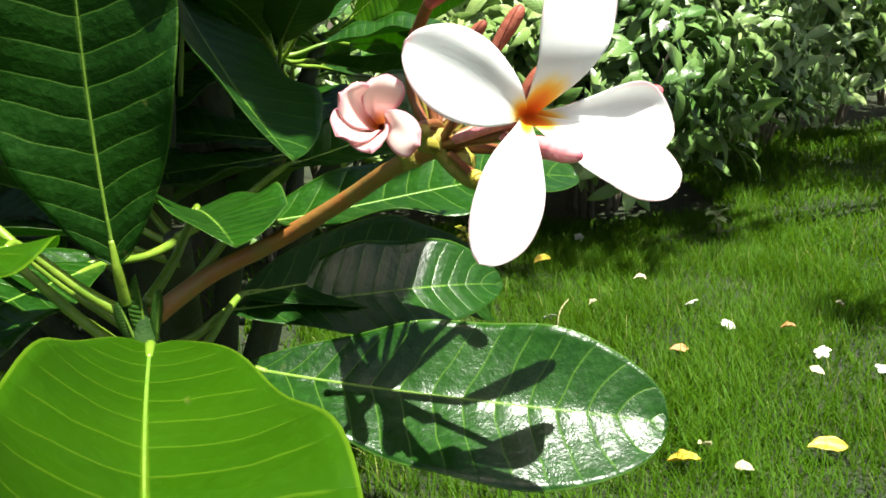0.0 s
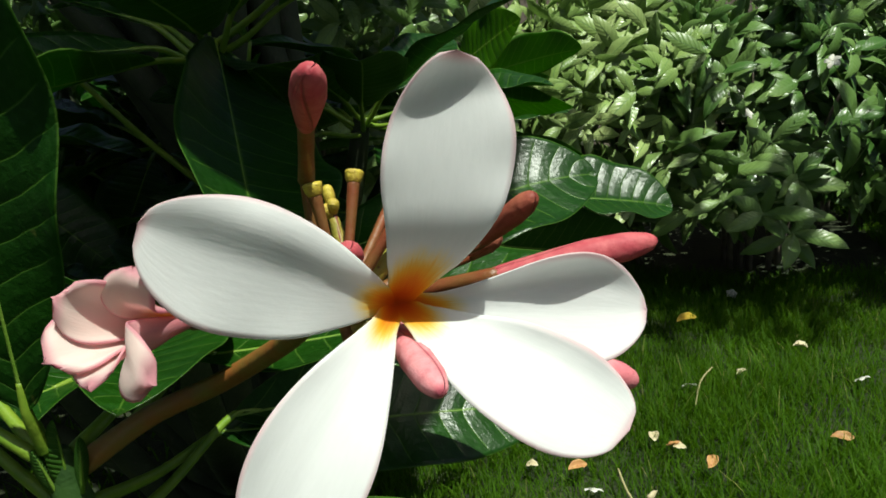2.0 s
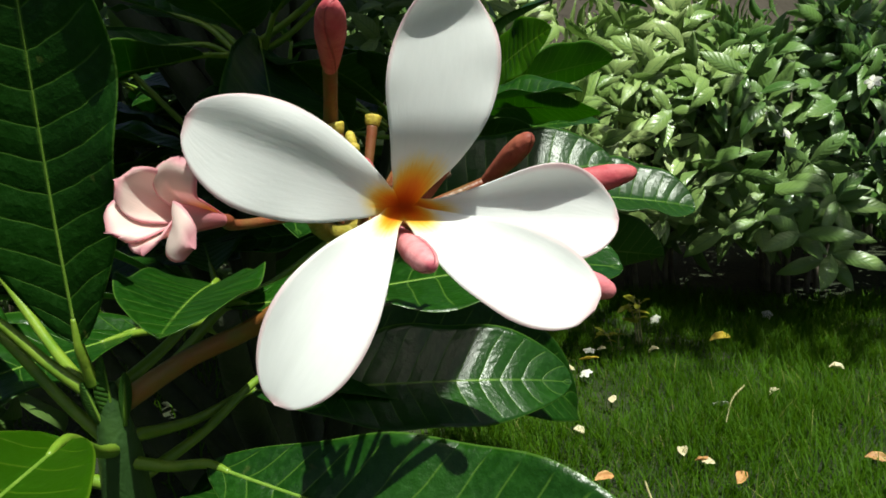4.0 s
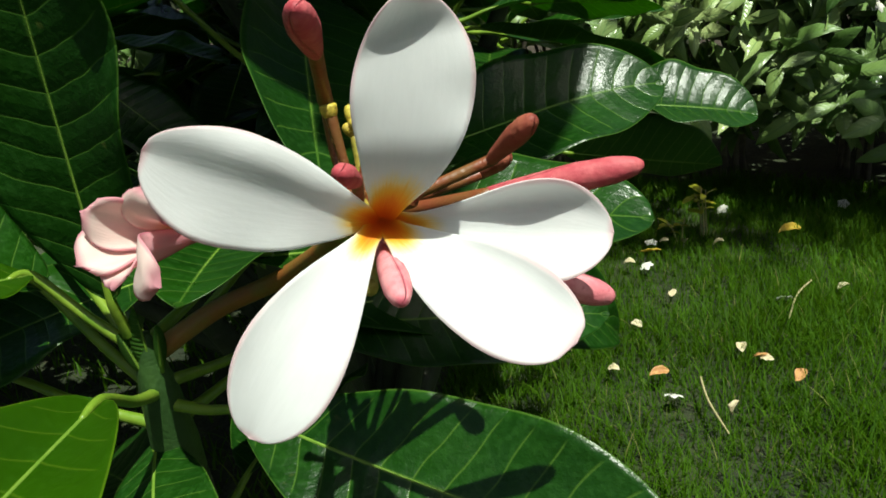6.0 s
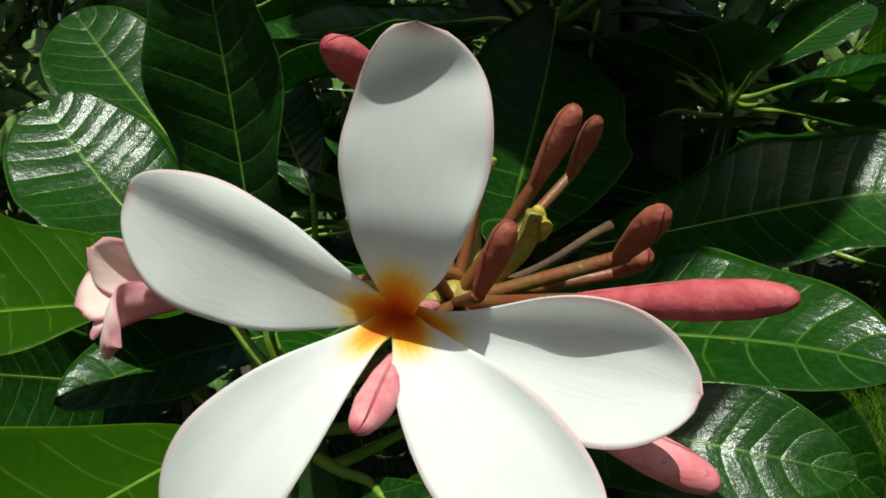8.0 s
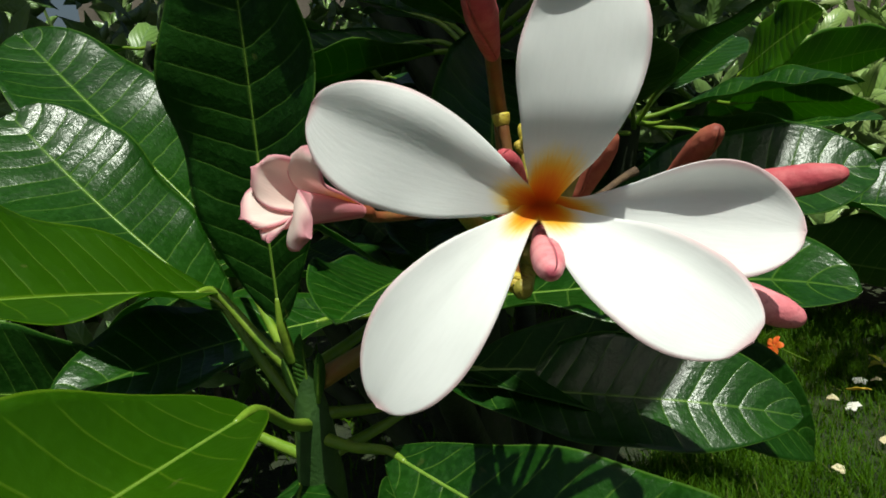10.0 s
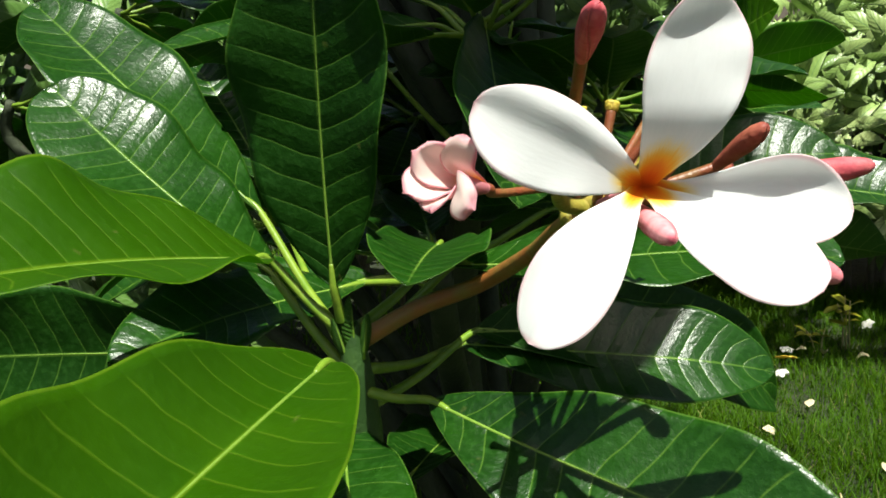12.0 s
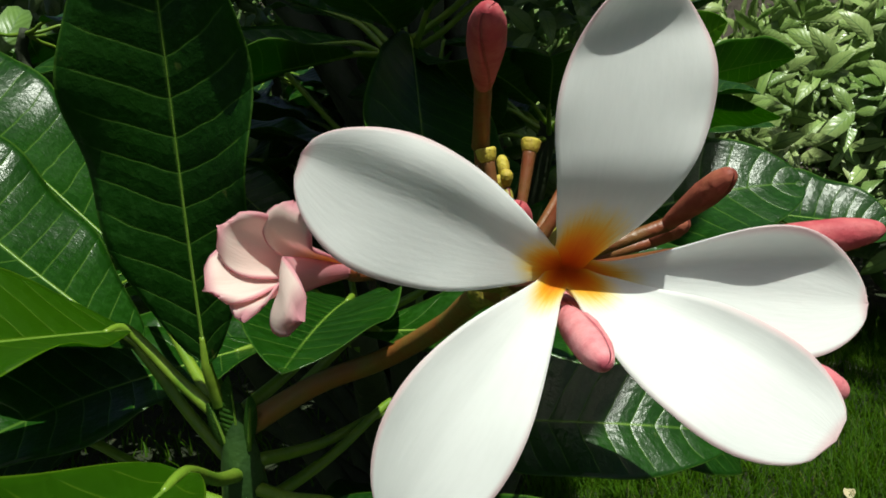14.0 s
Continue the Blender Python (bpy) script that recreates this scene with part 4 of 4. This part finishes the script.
# unseen upper branches, added to shade what lies behind the flower; same shrub
rng = random.Random(29)
for k, (x, y, z) in enumerate(((0.03, 0.45, 1.45), (-0.13, 0.46, 1.42), (-0.07, 0.66, 1.5), (-0.1, 0.52, 1.7), (0.04, 0.46, 1.7), (-0.02, 0.6, 1.6), (0.02, 0.52, 1.55), (-0.1, 0.85, 1.62), (-0.18, 0.78, 1.48), (-0.98, 0.63, 1.45), (-1.08, 0.1, 1.45), (-0.85, 0.34, 1.5), (-1.2, 1.0, 1.45), (-0.83, 1.48, 1.5), (-0.33, 1.78, 1.5), (-0.6, 1.6, 1.45), (-1.05, 1.25, 1.55), (-0.75, 1.05, 1.5), (-0.12, 1.55, 1.5), (-1.3, 0.5, 1.5), (-0.45, 1.35, 1.55), (-1.2, -0.2, 1.5), (-0.30, 1.55, 1.7), (-0.62, 1.30, 1.72), (-0.95, 0.85, 1.7), (-0.5, 1.85, 1.72), (-0.15, 1.95, 1.6), (-0.85, 1.75, 1.62), (-0.28, 1.20, 1.66))):
    part("branch", tube_mesh("branch", [(-0.34 + 0.004 * k, 0.83, 0.5), (-0.34 + 0.3 * (x + 0.34), 0.83 + 0.2 * (y - 0.83), 0.5 + 0.55 * (z - 0.5)), (x * 0.8 - 0.07, y * 0.85 + 0.12, z - 0.2), (x, y, z)], (0.016, 0.013, 0.010, 0.007), 9, BARK, 4), REAR, "grey-green branch")
    for j in range(22 if x < -0.3 or y > 0.8 else 15):
        yaw, pitch = 2.4 * j + rng.uniform(-0.3, 0.3), rng.uniform(-0.45, 0.5)
        d = Vector((-math.sin(yaw) * math.cos(pitch), math.cos(yaw) * math.cos(pitch), math.sin(pitch)))
        tip = Vector((x, y, z)) + d * 0.24
        if tip.x + 0.29 * (1.5 - tip.z) > (0.25 if tip.y < 0.56 else 0.09) or (x > -0.5 and tip.y - 0.22 * (1.5 - tip.z) < 0.20 + max(0.0, 0.05 - 0.2 * tip.x)):
            continue
        g = dict(base=tuple(Vector((x, y, z)) + d * 0.045), yaw=yaw, pitch=pitch, roll=rng.uniform(-0.4, 0.4), length=rng.uniform(0.16, 0.20), half=rng.uniform(0.034, 0.044), bend=rng.uniform(-0.5, 0.1), curl=rng.uniform(-0.3, 0.1), side=0.0, cup=0.1, fold=0.15, twist=rng.uniform(-0.3, 0.3), p=1.15, q=0.6, asym=0.0)
        leaf(REAR, g, (x, y, z - 0.005), "unseen plumeria leaf added for shade", 0.4)

# outermost unseen leaves of the overhanging branch, side by side, added as shade
part("branch", tube_mesh("branch", [(-0.02, 0.60, 1.60), (0.08, 0.57, 1.57), (0.17, 0.545, 1.53), (0.24, 0.53, 1.51)], (0.009, 0.008, 0.007, 0.004), 9, BARK, 4), REAR, "grey-green branch")
for x, y, long in ((0.228, 0.470, 0.285), (0.165, 0.475, 0.255), (0.105, 0.480, 0.240), (0.050, 0.470, 0.225), (0.205, 0.50, 0.325), (0.13, 0.50, 0.24)):
    g = dict(base=(x, y, 1.50), yaw=math.pi, pitch=0.0, roll=0.0, length=long, half=0.041, bend=-0.12, curl=0.05, side=0.0, cup=0.05, fold=0.05, twist=0.0, p=1.0, q=0.5, asym=0.0)
    leaf(REAR, g, (x, 0.55, 1.535), "unseen plumeria leaf added for shade", 0.5)
# a young side shoot
part("shoot", tube_mesh("shoot", [(-0.225, 0.63, 0.62), (-0.208, 0.612, 0.70), (-0.20, 0.60, 0.748)], (0.0022, 0.0016, 0.0012), 8, PETIOLE), REAR, "thin yellow-green shoot")
part("shoot", tube_mesh("shoot", [(-0.215, 0.645, 0.64), (-0.205, 0.652, 0.70), (-0.196, 0.654, 0.738)], (0.0022, 0.0018, 0.0014), 8, PETIOLE), REAR, "thin yellow-green shoot")
for base, yaw, pitch in (((-0.20, 0.60, 0.746), 0.9, 0.9), ((-0.20, 0.60, 0.746), -1.6, 0.7), ((-0.196, 0.654, 0.736), 2.6, 0.8), ((-0.200, 0.652, 0.715), -2.0, 0.5)):
    leaf(REAR, dict(base=base, yaw=yaw, pitch=pitch, roll=0.3, length=0.022, half=0.0042, bend=0.2, curl=0.2, side=0.0, cup=0.2, fold=0.4, twist=0.0, p=1.0, q=0.7, asym=0.0), None, "tiny yellow-green leaf", 0.3, skin=YOUNG_AND_SUNLIT)


# ---- hedge of pointed leaves ----
def hedge_leaf_variant(seed):
    rng = random.Random(seed)
    return dict(base=(0, 0, 0), yaw=0.0, pitch=0.0, roll=0.0, length=0.122 * rng.uniform(0.75, 1.15), half=0.0175 * rng.uniform(0.85, 1.2), bend=rng.uniform(-0.7, 0.2), curl=rng.uniform(-0.7, 0.1), side=rng.uniform(-0.06, 0.06), cup=0.05, fold=rng.uniform(0.15, 0.5), twist=rng.uniform(-0.4, 0.4), p=0.93, q=1.0, asym=0.0)


VARIANTS, RAW = {}, {}
for skin in (HEDGE_LEAF, PALE_HEDGE_LEAF):
    VARIANTS[skin.name] = [blade_mesh("leaf", hedge_leaf_variant(i), 6, 3, 0.0006, skin, skin, 0.1, i) for i in range(6)]
    RAW[skin.name] = []
    for m in VARIANTS[skin.name]:
        co = np.empty(len(m.vertices) * 3)
        m.vertices.foreach_get("co", co)
        RAW[skin.name].append((co.reshape(-1, 3), [tuple(p.vertices) for p in m.polygons], [tuple(d.uv) for d in m.uv_layers[0].data]))


def hedge_shrub(x, y, radius, height, sprays, singles, seed, label, skin=HEDGE_LEAF):
    """A dense shrub: bare stems below, whorls of leaves over a domed, uneven outside."""
    rng = random.Random(seed)
    plant = new("hedge_shrub")
    plant.matrix_basis = Matrix.Translation((x, y, 0))
    tagged(plant, label, "shrub", "hedge shrubs")
    verts, faces, uvs, offset, made = [], [], [], 0, 0
    for k in range(9):
        w, reach = rng.uniform(0, 6.28), rng.uniform(0.15, 0.6) * radius
        part("stem", tube_mesh("stem", [(x + 0.08 * math.cos(w), y + 0.08 * math.sin(w), -0.02), (x + 0.5 * reach * math.cos(w), y + 0.5 * reach * math.sin(w), height * 0.35), (x + reach * math.cos(w), y + reach * math.sin(w), height * 0.8)], (0.009, 0.007, 0.003), 6, WOOD, 3), plant)
    for k in range(sprays):
        w, f = rng.uniform(0, 2 * math.pi), rng.uniform(0, 1)
        lift = 0.27 + 0.73 * f**0.8
        bulge = 1 + 0.16 * math.sin(3 * w + seed) + 0.1 * math.sin(7 * w + 5 * f)
        girth = radius * bulge * math.sqrt(max(0.0, 1 - ((lift - 0.42) / 0.60) ** 2)) * rng.uniform(0.72, 1.04)
        tip = Vector((x + girth * math.cos(w), y + girth * math.sin(w), height * lift * (1 + 0.07 * math.sin(5 * w))))
        out = Vector((math.cos(w), math.sin(w), rng.uniform(-0.1, 0.9))).normalized()
        for j in range(rng.randint(5, 8)):
            v = rng.randrange(6)
            spin = 2.4 * j + rng.uniform(-0.4, 0.4)
            side = Matrix.Rotation(spin, 3, out) @ out.orthogonal().normalized()
            d = (out * rng.uniform(0.2, 0.8) + side).normalized()
            up = (out - d * out.dot(d)).normalized()
            right = d.cross(up)
            size = rng.uniform(0.65, 1.1)
            m = Matrix((right, d, up)).transposed().to_4x4()
            m.translation = tip - out * 0.012 * j
            m = m @ Matrix.Scale(size, 4)
            if made < singles and tip.y < y and tip.z > 0.2:
                ob = part("leaf", VARIANTS[skin.name][v], plant)
                ob.matrix_parent_inverse = Matrix.Identity(4)
                ob.matrix_basis = plant.matrix_basis.inverted() @ m
                made += 1
                continue
            co, fs, uv = RAW[skin.name][v]
            a = np.array(m)
            verts.append(co @ a[:3, :3].T + a[:3, 3])
            faces.extend(tuple(i + offset for i in p) for p in fs)
            uvs.extend(uv)
            offset += len(co)
    mesh = bpy.data.meshes.new("foliage")
    mesh.from_pydata(np.vstack(verts).tolist(), [], faces)
    mesh.polygons.foreach_set("use_smooth", [True] * len(faces))
    layer = mesh.uv_layers.new(name="UVMap")
    layer.data.foreach_set("uv", np.array(uvs).ravel())
    mesh.materials.append(skin)
    tagged(part("foliage", mesh, plant), kind="stuff")
    return plant


GREEN = "dense green garden shrub with pointed leaves"
PALE = "garden shrub with bright yellow-green pointed leaves"
hedge_shrub(0.10, 2.42, 0.46, 0.80, 260, 160, 1, PALE, PALE_HEDGE_LEAF)
hedge_shrub(0.50, 2.45, 0.48, 0.74, 280, 220, 2, GREEN)
hedge_shrub(0.86, 2.90, 0.52, 0.76, 280, 160, 3, GREEN)
# far shrub: the sun on it is put into colour by the paler leaf
hedge_shrub(1.38, 3.30, 0.58, 0.80, 260, 80, 4, PALE, PALE_HEDGE_LEAF)
hedge_shrub(1.95, 3.75, 0.62, 0.85, 180, 0, 5, GREEN)
hedge_shrub(2.55, 4.15, 0.62, 0.9, 150, 0, 6, GREEN)
hedge_shrub(-0.35, 2.50, 0.50, 0.9, 150, 0, 7, PALE, PALE_HEDGE_LEAF)
hedge_shrub(-0.90, 2.60, 0.55, 1.0, 140, 0, 8, GREEN)
hedge_shrub(-1.50, 2.55, 0.60, 1.0, 95, 0, 9, GREEN)
hedge_shrub(-2.0, 2.1, 0.60, 1.0, 90, 0, 10, GREEN)
hedge_shrub(-0.55, 1.95, 0.48, 0.95, 120, 0, 11, GREEN)
hedge_shrub(-1.05, 1.65, 0.50, 0.95, 110, 0, 12, GREEN)
hedge_shrub(-1.45, 1.15, 0.50, 0.92, 105, 0, 13, GREEN)
hedge_shrub(-1.65, 0.55, 0.50, 0.92, 90, 0, 14, GREEN)
hedge_shrub(-1.20, 0.80, 0.42, 0.9, 100, 0, 15, GREEN)
hedge_shrub(-1.30, 0.25, 0.42, 0.9, 100, 0, 16, GREEN)

# ---- unseen small tree added beside the lawn, whose crown shades the hedge's foot ----
TREE = new("shade_tree")
TREE.matrix_basis = Matrix.Translation((3.4, 1.9, 0))
tagged(TREE, "unseen small leafy tree added beside the lawn for shade", "tree")
part("trunk", tube_mesh("trunk", [(3.4, 1.9, -0.05), (3.35, 1.92, 1.1), (3.2, 2.0, 2.1), (3.0, 2.1, 2.9)], (0.09, 0.075, 0.06, 0.04), 12, WOOD), TREE, "brown tapered trunk")
rng = random.Random(5)
crown_verts, crown_faces, crown_uvs, crown_offset = [], [], [], 0
for x, y, z, r in ((0.66, 1.36, 2.55, 0.20), (0.92, 1.40, 2.50, 0.24), (1.22, 1.46, 2.50, 0.26), (1.50, 1.62, 2.60, 0.21), (1.85, 1.98, 2.7, 0.20), (1.15, 1.90, 2.65, 0.16), (2.3, 2.08, 2.9, 0.33), (1.62, 0.92, 2.6, 0.09), (2.8, 2.0, 3.2, 0.50), (3.2, 2.0, 3.4, 0.5), (1.25, 2.12, 2.5, 0.20), (1.45, 2.45, 2.5, 0.27), (1.9, 2.4, 2.6, 0.30), (1.85, 2.85, 2.6, 0.30), (2.4, 2.9, 2.7, 0.35), (2.4, 3.4, 2.8, 0.35), (2.95, 3.3, 2.9, 0.4)):
    part("limb", tube_mesh("limb", [(3.2, 2.0, 2.1), (0.5 * (x + 3.2), 0.5 * (y + 2.0), 0.5 * (z + 2.1)), (x, y, z)], (0.035, 0.022, 0.008), 8, WOOD, 4), TREE)
    for k in range(int(1350 * r * r + 40 * r)):
        w, h = rng.uniform(0, 2 * math.pi), rng.uniform(-1, 1)
        reach = r * rng.uniform(0.25, 1.05)
        c = math.sqrt(1 - h * h)
        m = pose(x + reach * c * math.cos(w), y + reach * c * math.sin(w), z + 0.6 * reach * h, rng.uniform(-50, 50), rng.uniform(-50, 50), rng.uniform(0, 360)) @ Matrix.Scale(rng.uniform(0.7, 1.1), 4)
        co, fs, uv = RAW[HEDGE_LEAF.name][rng.randrange(6)]
        a = np.array(m)
        crown_verts.append(co @ a[:3, :3].T + a[:3, 3])
        crown_faces.extend(tuple(i + crown_offset for i in p) for p in fs)
        crown_uvs.extend(uv)
        crown_offset += len(co)
crown = bpy.data.meshes.new("crown")
crown.from_pydata(np.vstack(crown_verts).tolist(), [], crown_faces)
crown.uv_layers.new(name="UVMap").data.foreach_set("uv", np.array(crown_uvs).ravel())
crown.materials.append(HEDGE_LEAF)
tagged(part("crown", crown, TREE), kind="stuff")

# ---- fallen flowers and leaves on the lawn ----


def fallen(kind, x, y, seed):
    rng = random.Random(seed)
    z = ground_height(x, y) + 0.03
    if kind == "flower":
        ob = tagged(new("fallen_flower"), "fallen white flower lying in the grass", "flower", "fallen flowers")
        ob.matrix_basis = pose(x, y, z, rng.uniform(-35, 35), rng.uniform(-35, 35), rng.uniform(0, 360))
        for k in range(5):
            g = dict(base=(0, 0, 0), yaw=2 * math.pi * k / 5, pitch=0.15, roll=0.3, length=0.016, half=0.0062, bend=-0.3, curl=-0.5, side=0.15, cup=0.1, fold=0.05, twist=0.4, p=1.4, q=0.6, asym=0.1)
            p = part("petal", blade_mesh("petal", g, 8, 5, 0.0005, WHITE_PETAL, WHITE_PETAL), ob)
            p.matrix_parent_inverse = Matrix.Identity(4)
        return ob
    material, name, label, category, length, half = {
        "yellow": (YELLOW_LEAF, "fallen_leaf", "fallen yellow leaf lying on the grass", "leaf", 0.055, 0.0125),
        "tan": (TAN_LEAF, "fallen_petal", "withered cream petal lying in the grass", "petal", 0.028, 0.009),
        "orange": (ORANGE_LEAF, "fallen_leaf", "dry orange-brown leaf in the grass", "leaf", 0.033, 0.009),
    }[kind]
    g = dict(base=(0, -length / 2, 0), yaw=0.0, pitch=0.1, roll=0.0, length=length * rng.uniform(0.8, 1.2), half=half, bend=rng.uniform(-1.4, -0.2), curl=rng.uniform(-0.8, 0.8), side=0.1, cup=rng.uniform(0.1, 0.7), fold=0.1, twist=rng.uniform(-1, 1), p=1.1, q=0.75, asym=0.05)
    ob = new(name, blade_mesh(name, g, 14, 7, 0.0006, material, material, 0.15, seed))
    ob.matrix_basis = pose(x, y, z + 0.004, rng.uniform(-15, 15), rng.uniform(-15, 15), rng.uniform(0, 360))
    return tagged(ob, label, category, "fallen leaves and petals")


FALLEN = {
    "flower": ((0.539, 1.534), (0.572, 1.404), (0.693, 1.258), (0.764, 1.178), (-0.055, 1.777), (-0.054, 1.645), (0.034, 1.144), (0.216, 1.503), (0.102, 2.00), (0.387, 2.07)),
    "yellow": ((0.55, 0.964), (0.332, 0.953), (0.245, 1.859), (-0.048, 1.717)),
    "tan": ((0.379, 0.991), (0.415, 0.927), (0.643, 1.178), (0.465, 1.693), (0.85, 1.486), (-0.027, 1.782), (0.018, 1.784), (0.095, 1.781), (0.008, 1.507), (-0.046, 1.375), (-0.072, 1.205), (0.137, 1.306), (0.322, 1.555), (0.123, 1.128), (-0.093, 1.657), (0.173, 1.267)),
    "orange": ((0.436, 1.303), (0.679, 1.369), (0.003, 1.205), (0.169, 1.279), (0.224, 1.227)),
}
for kind, places in FALLEN.items():
    for i, (x, y) in enumerate(places):
        fallen(kind, x, y, i * 7 + len(kind))
for i, line in enumerate((((0.072, 1.19), (0.086, 1.121), (0.115, 1.042)), ((0.268, 1.563), (0.238, 1.499), (0.217, 1.401)))):
    ob = new("twig", tube_mesh("twig", [(x, y, ground_height(x, y) + 0.04) for x, y in line], (0.0016, 0.0019, 0.0012), 7, TWIG))
    tagged(ob, "thin dry stalk lying on the grass", "twig")


# ---- weeds and small flowers by the hedge ----
def weed(x, y, height, count, size, material, seed, label, colour):
    rng = random.Random(seed)
    z = ground_height(x, y)
    plant = new("weed")
    plant.matrix_basis = Matrix.Translation((x, y, z))
    tagged(plant, label, "weed", "weeds by the hedge")
    for k in range(3):
        top = (x + rng.uniform(-0.03, 0.03), y + rng.uniform(-0.03, 0.03), z + height * rng.uniform(0.75, 1.0))
        part("stem", tube_mesh("stem", [(x + 0.008 * k, y, z - 0.01), (0.5 * (x + top[0]) + 0.006, 0.5 * (y + top[1]), z + 0.5 * height), top], (0.0022, 0.0018, 0.001), 6, TWIG, 3), plant)
        for j in range(count):
            w = 2.4 * j + k
            h = rng.uniform(0.45, 1.0)
            base = (x + (top[0] - x) * h, y + (top[1] - y) * h, z + (top[2] - z) * h)
            g = dict(base=base, yaw=w, pitch=rng.uniform(-0.2, 0.7), roll=rng.uniform(-0.5, 0.5), length=size * rng.uniform(0.7, 1.2), half=size * 0.23, bend=-0.4, curl=-0.3, side=0.0, cup=0.1, fold=0.2, twist=0.2, p=1.0, q=0.75, asym=0.0)
            part("leaf", blade_mesh("leaf", g, 8, 5, 0.0005, material, material), plant, colour)


weed(0.053, 1.89, 0.13, 6, 0.034, YELLOW_GREEN, 3, "small weed with yellow-green leaves under the hedge", "yellow-green leaf")
weed(-0.005, 1.84, 0.07, 4, 0.030, YELLOW_GREEN, 4, "small weed with yellow-green leaves under the hedge", "yellow-green leaf")
weed(0.80, 2.10, 0.09, 5, 0.040, PALE_WEED, 6, "small weed with pale leaves on the lawn", "pale green leaf")


def small_flower(x, y, z, size, material, seed, label, name):
    rng = random.Random(seed)
    ob = tagged(new(name), label, "flower", name + "s")
    ob.matrix_basis = pose(x, y, z, 60 + rng.uniform(-25, 25), rng.uniform(-25, 25), rng.uniform(-40, 40))
    for k in range(5):
        g = dict(base=(0, 0, 0), yaw=2 * math.pi * k / 5, pitch=0.2, roll=0.3, length=size, half=size * 0.34, bend=-0.3, curl=-0.5, side=0.15, cup=0.1, fold=0.05, twist=0.4, p=1.3, q=0.6, asym=0.1)
        p = part("petal", blade_mesh("petal", g, 8, 5, 0.0005, material, material), ob)
        p.matrix_parent_inverse = Matrix.Identity(4)
    stem = part("stem", tube_mesh("stem", [(0, 0, 0.001), (0.003, 0, -0.03), (0.01, 0.0, -0.09)], (0.0012, 0.001, 0.0012), 6, PETIOLE, 3), ob)
    stem.matrix_parent_inverse = Matrix.Identity(4)


for i, (x, y, z) in enumerate(((0.40, 2.12, 0.53), (0.425, 2.10, 0.49), (-0.03, 2.05, 0.52), (0.03, 2.02, 0.46), (0.62, 2.10, 0.60))):
    small_flower(x, y, z, 0.021, WHITE_PETAL, i, "small white flower on the hedge shrub", "hedge_flower")
small_flower(-0.168, 1.49, 0.19, 0.020, RED_FLOWER, 9, "small orange-red flower behind the shrub", "red_flower")
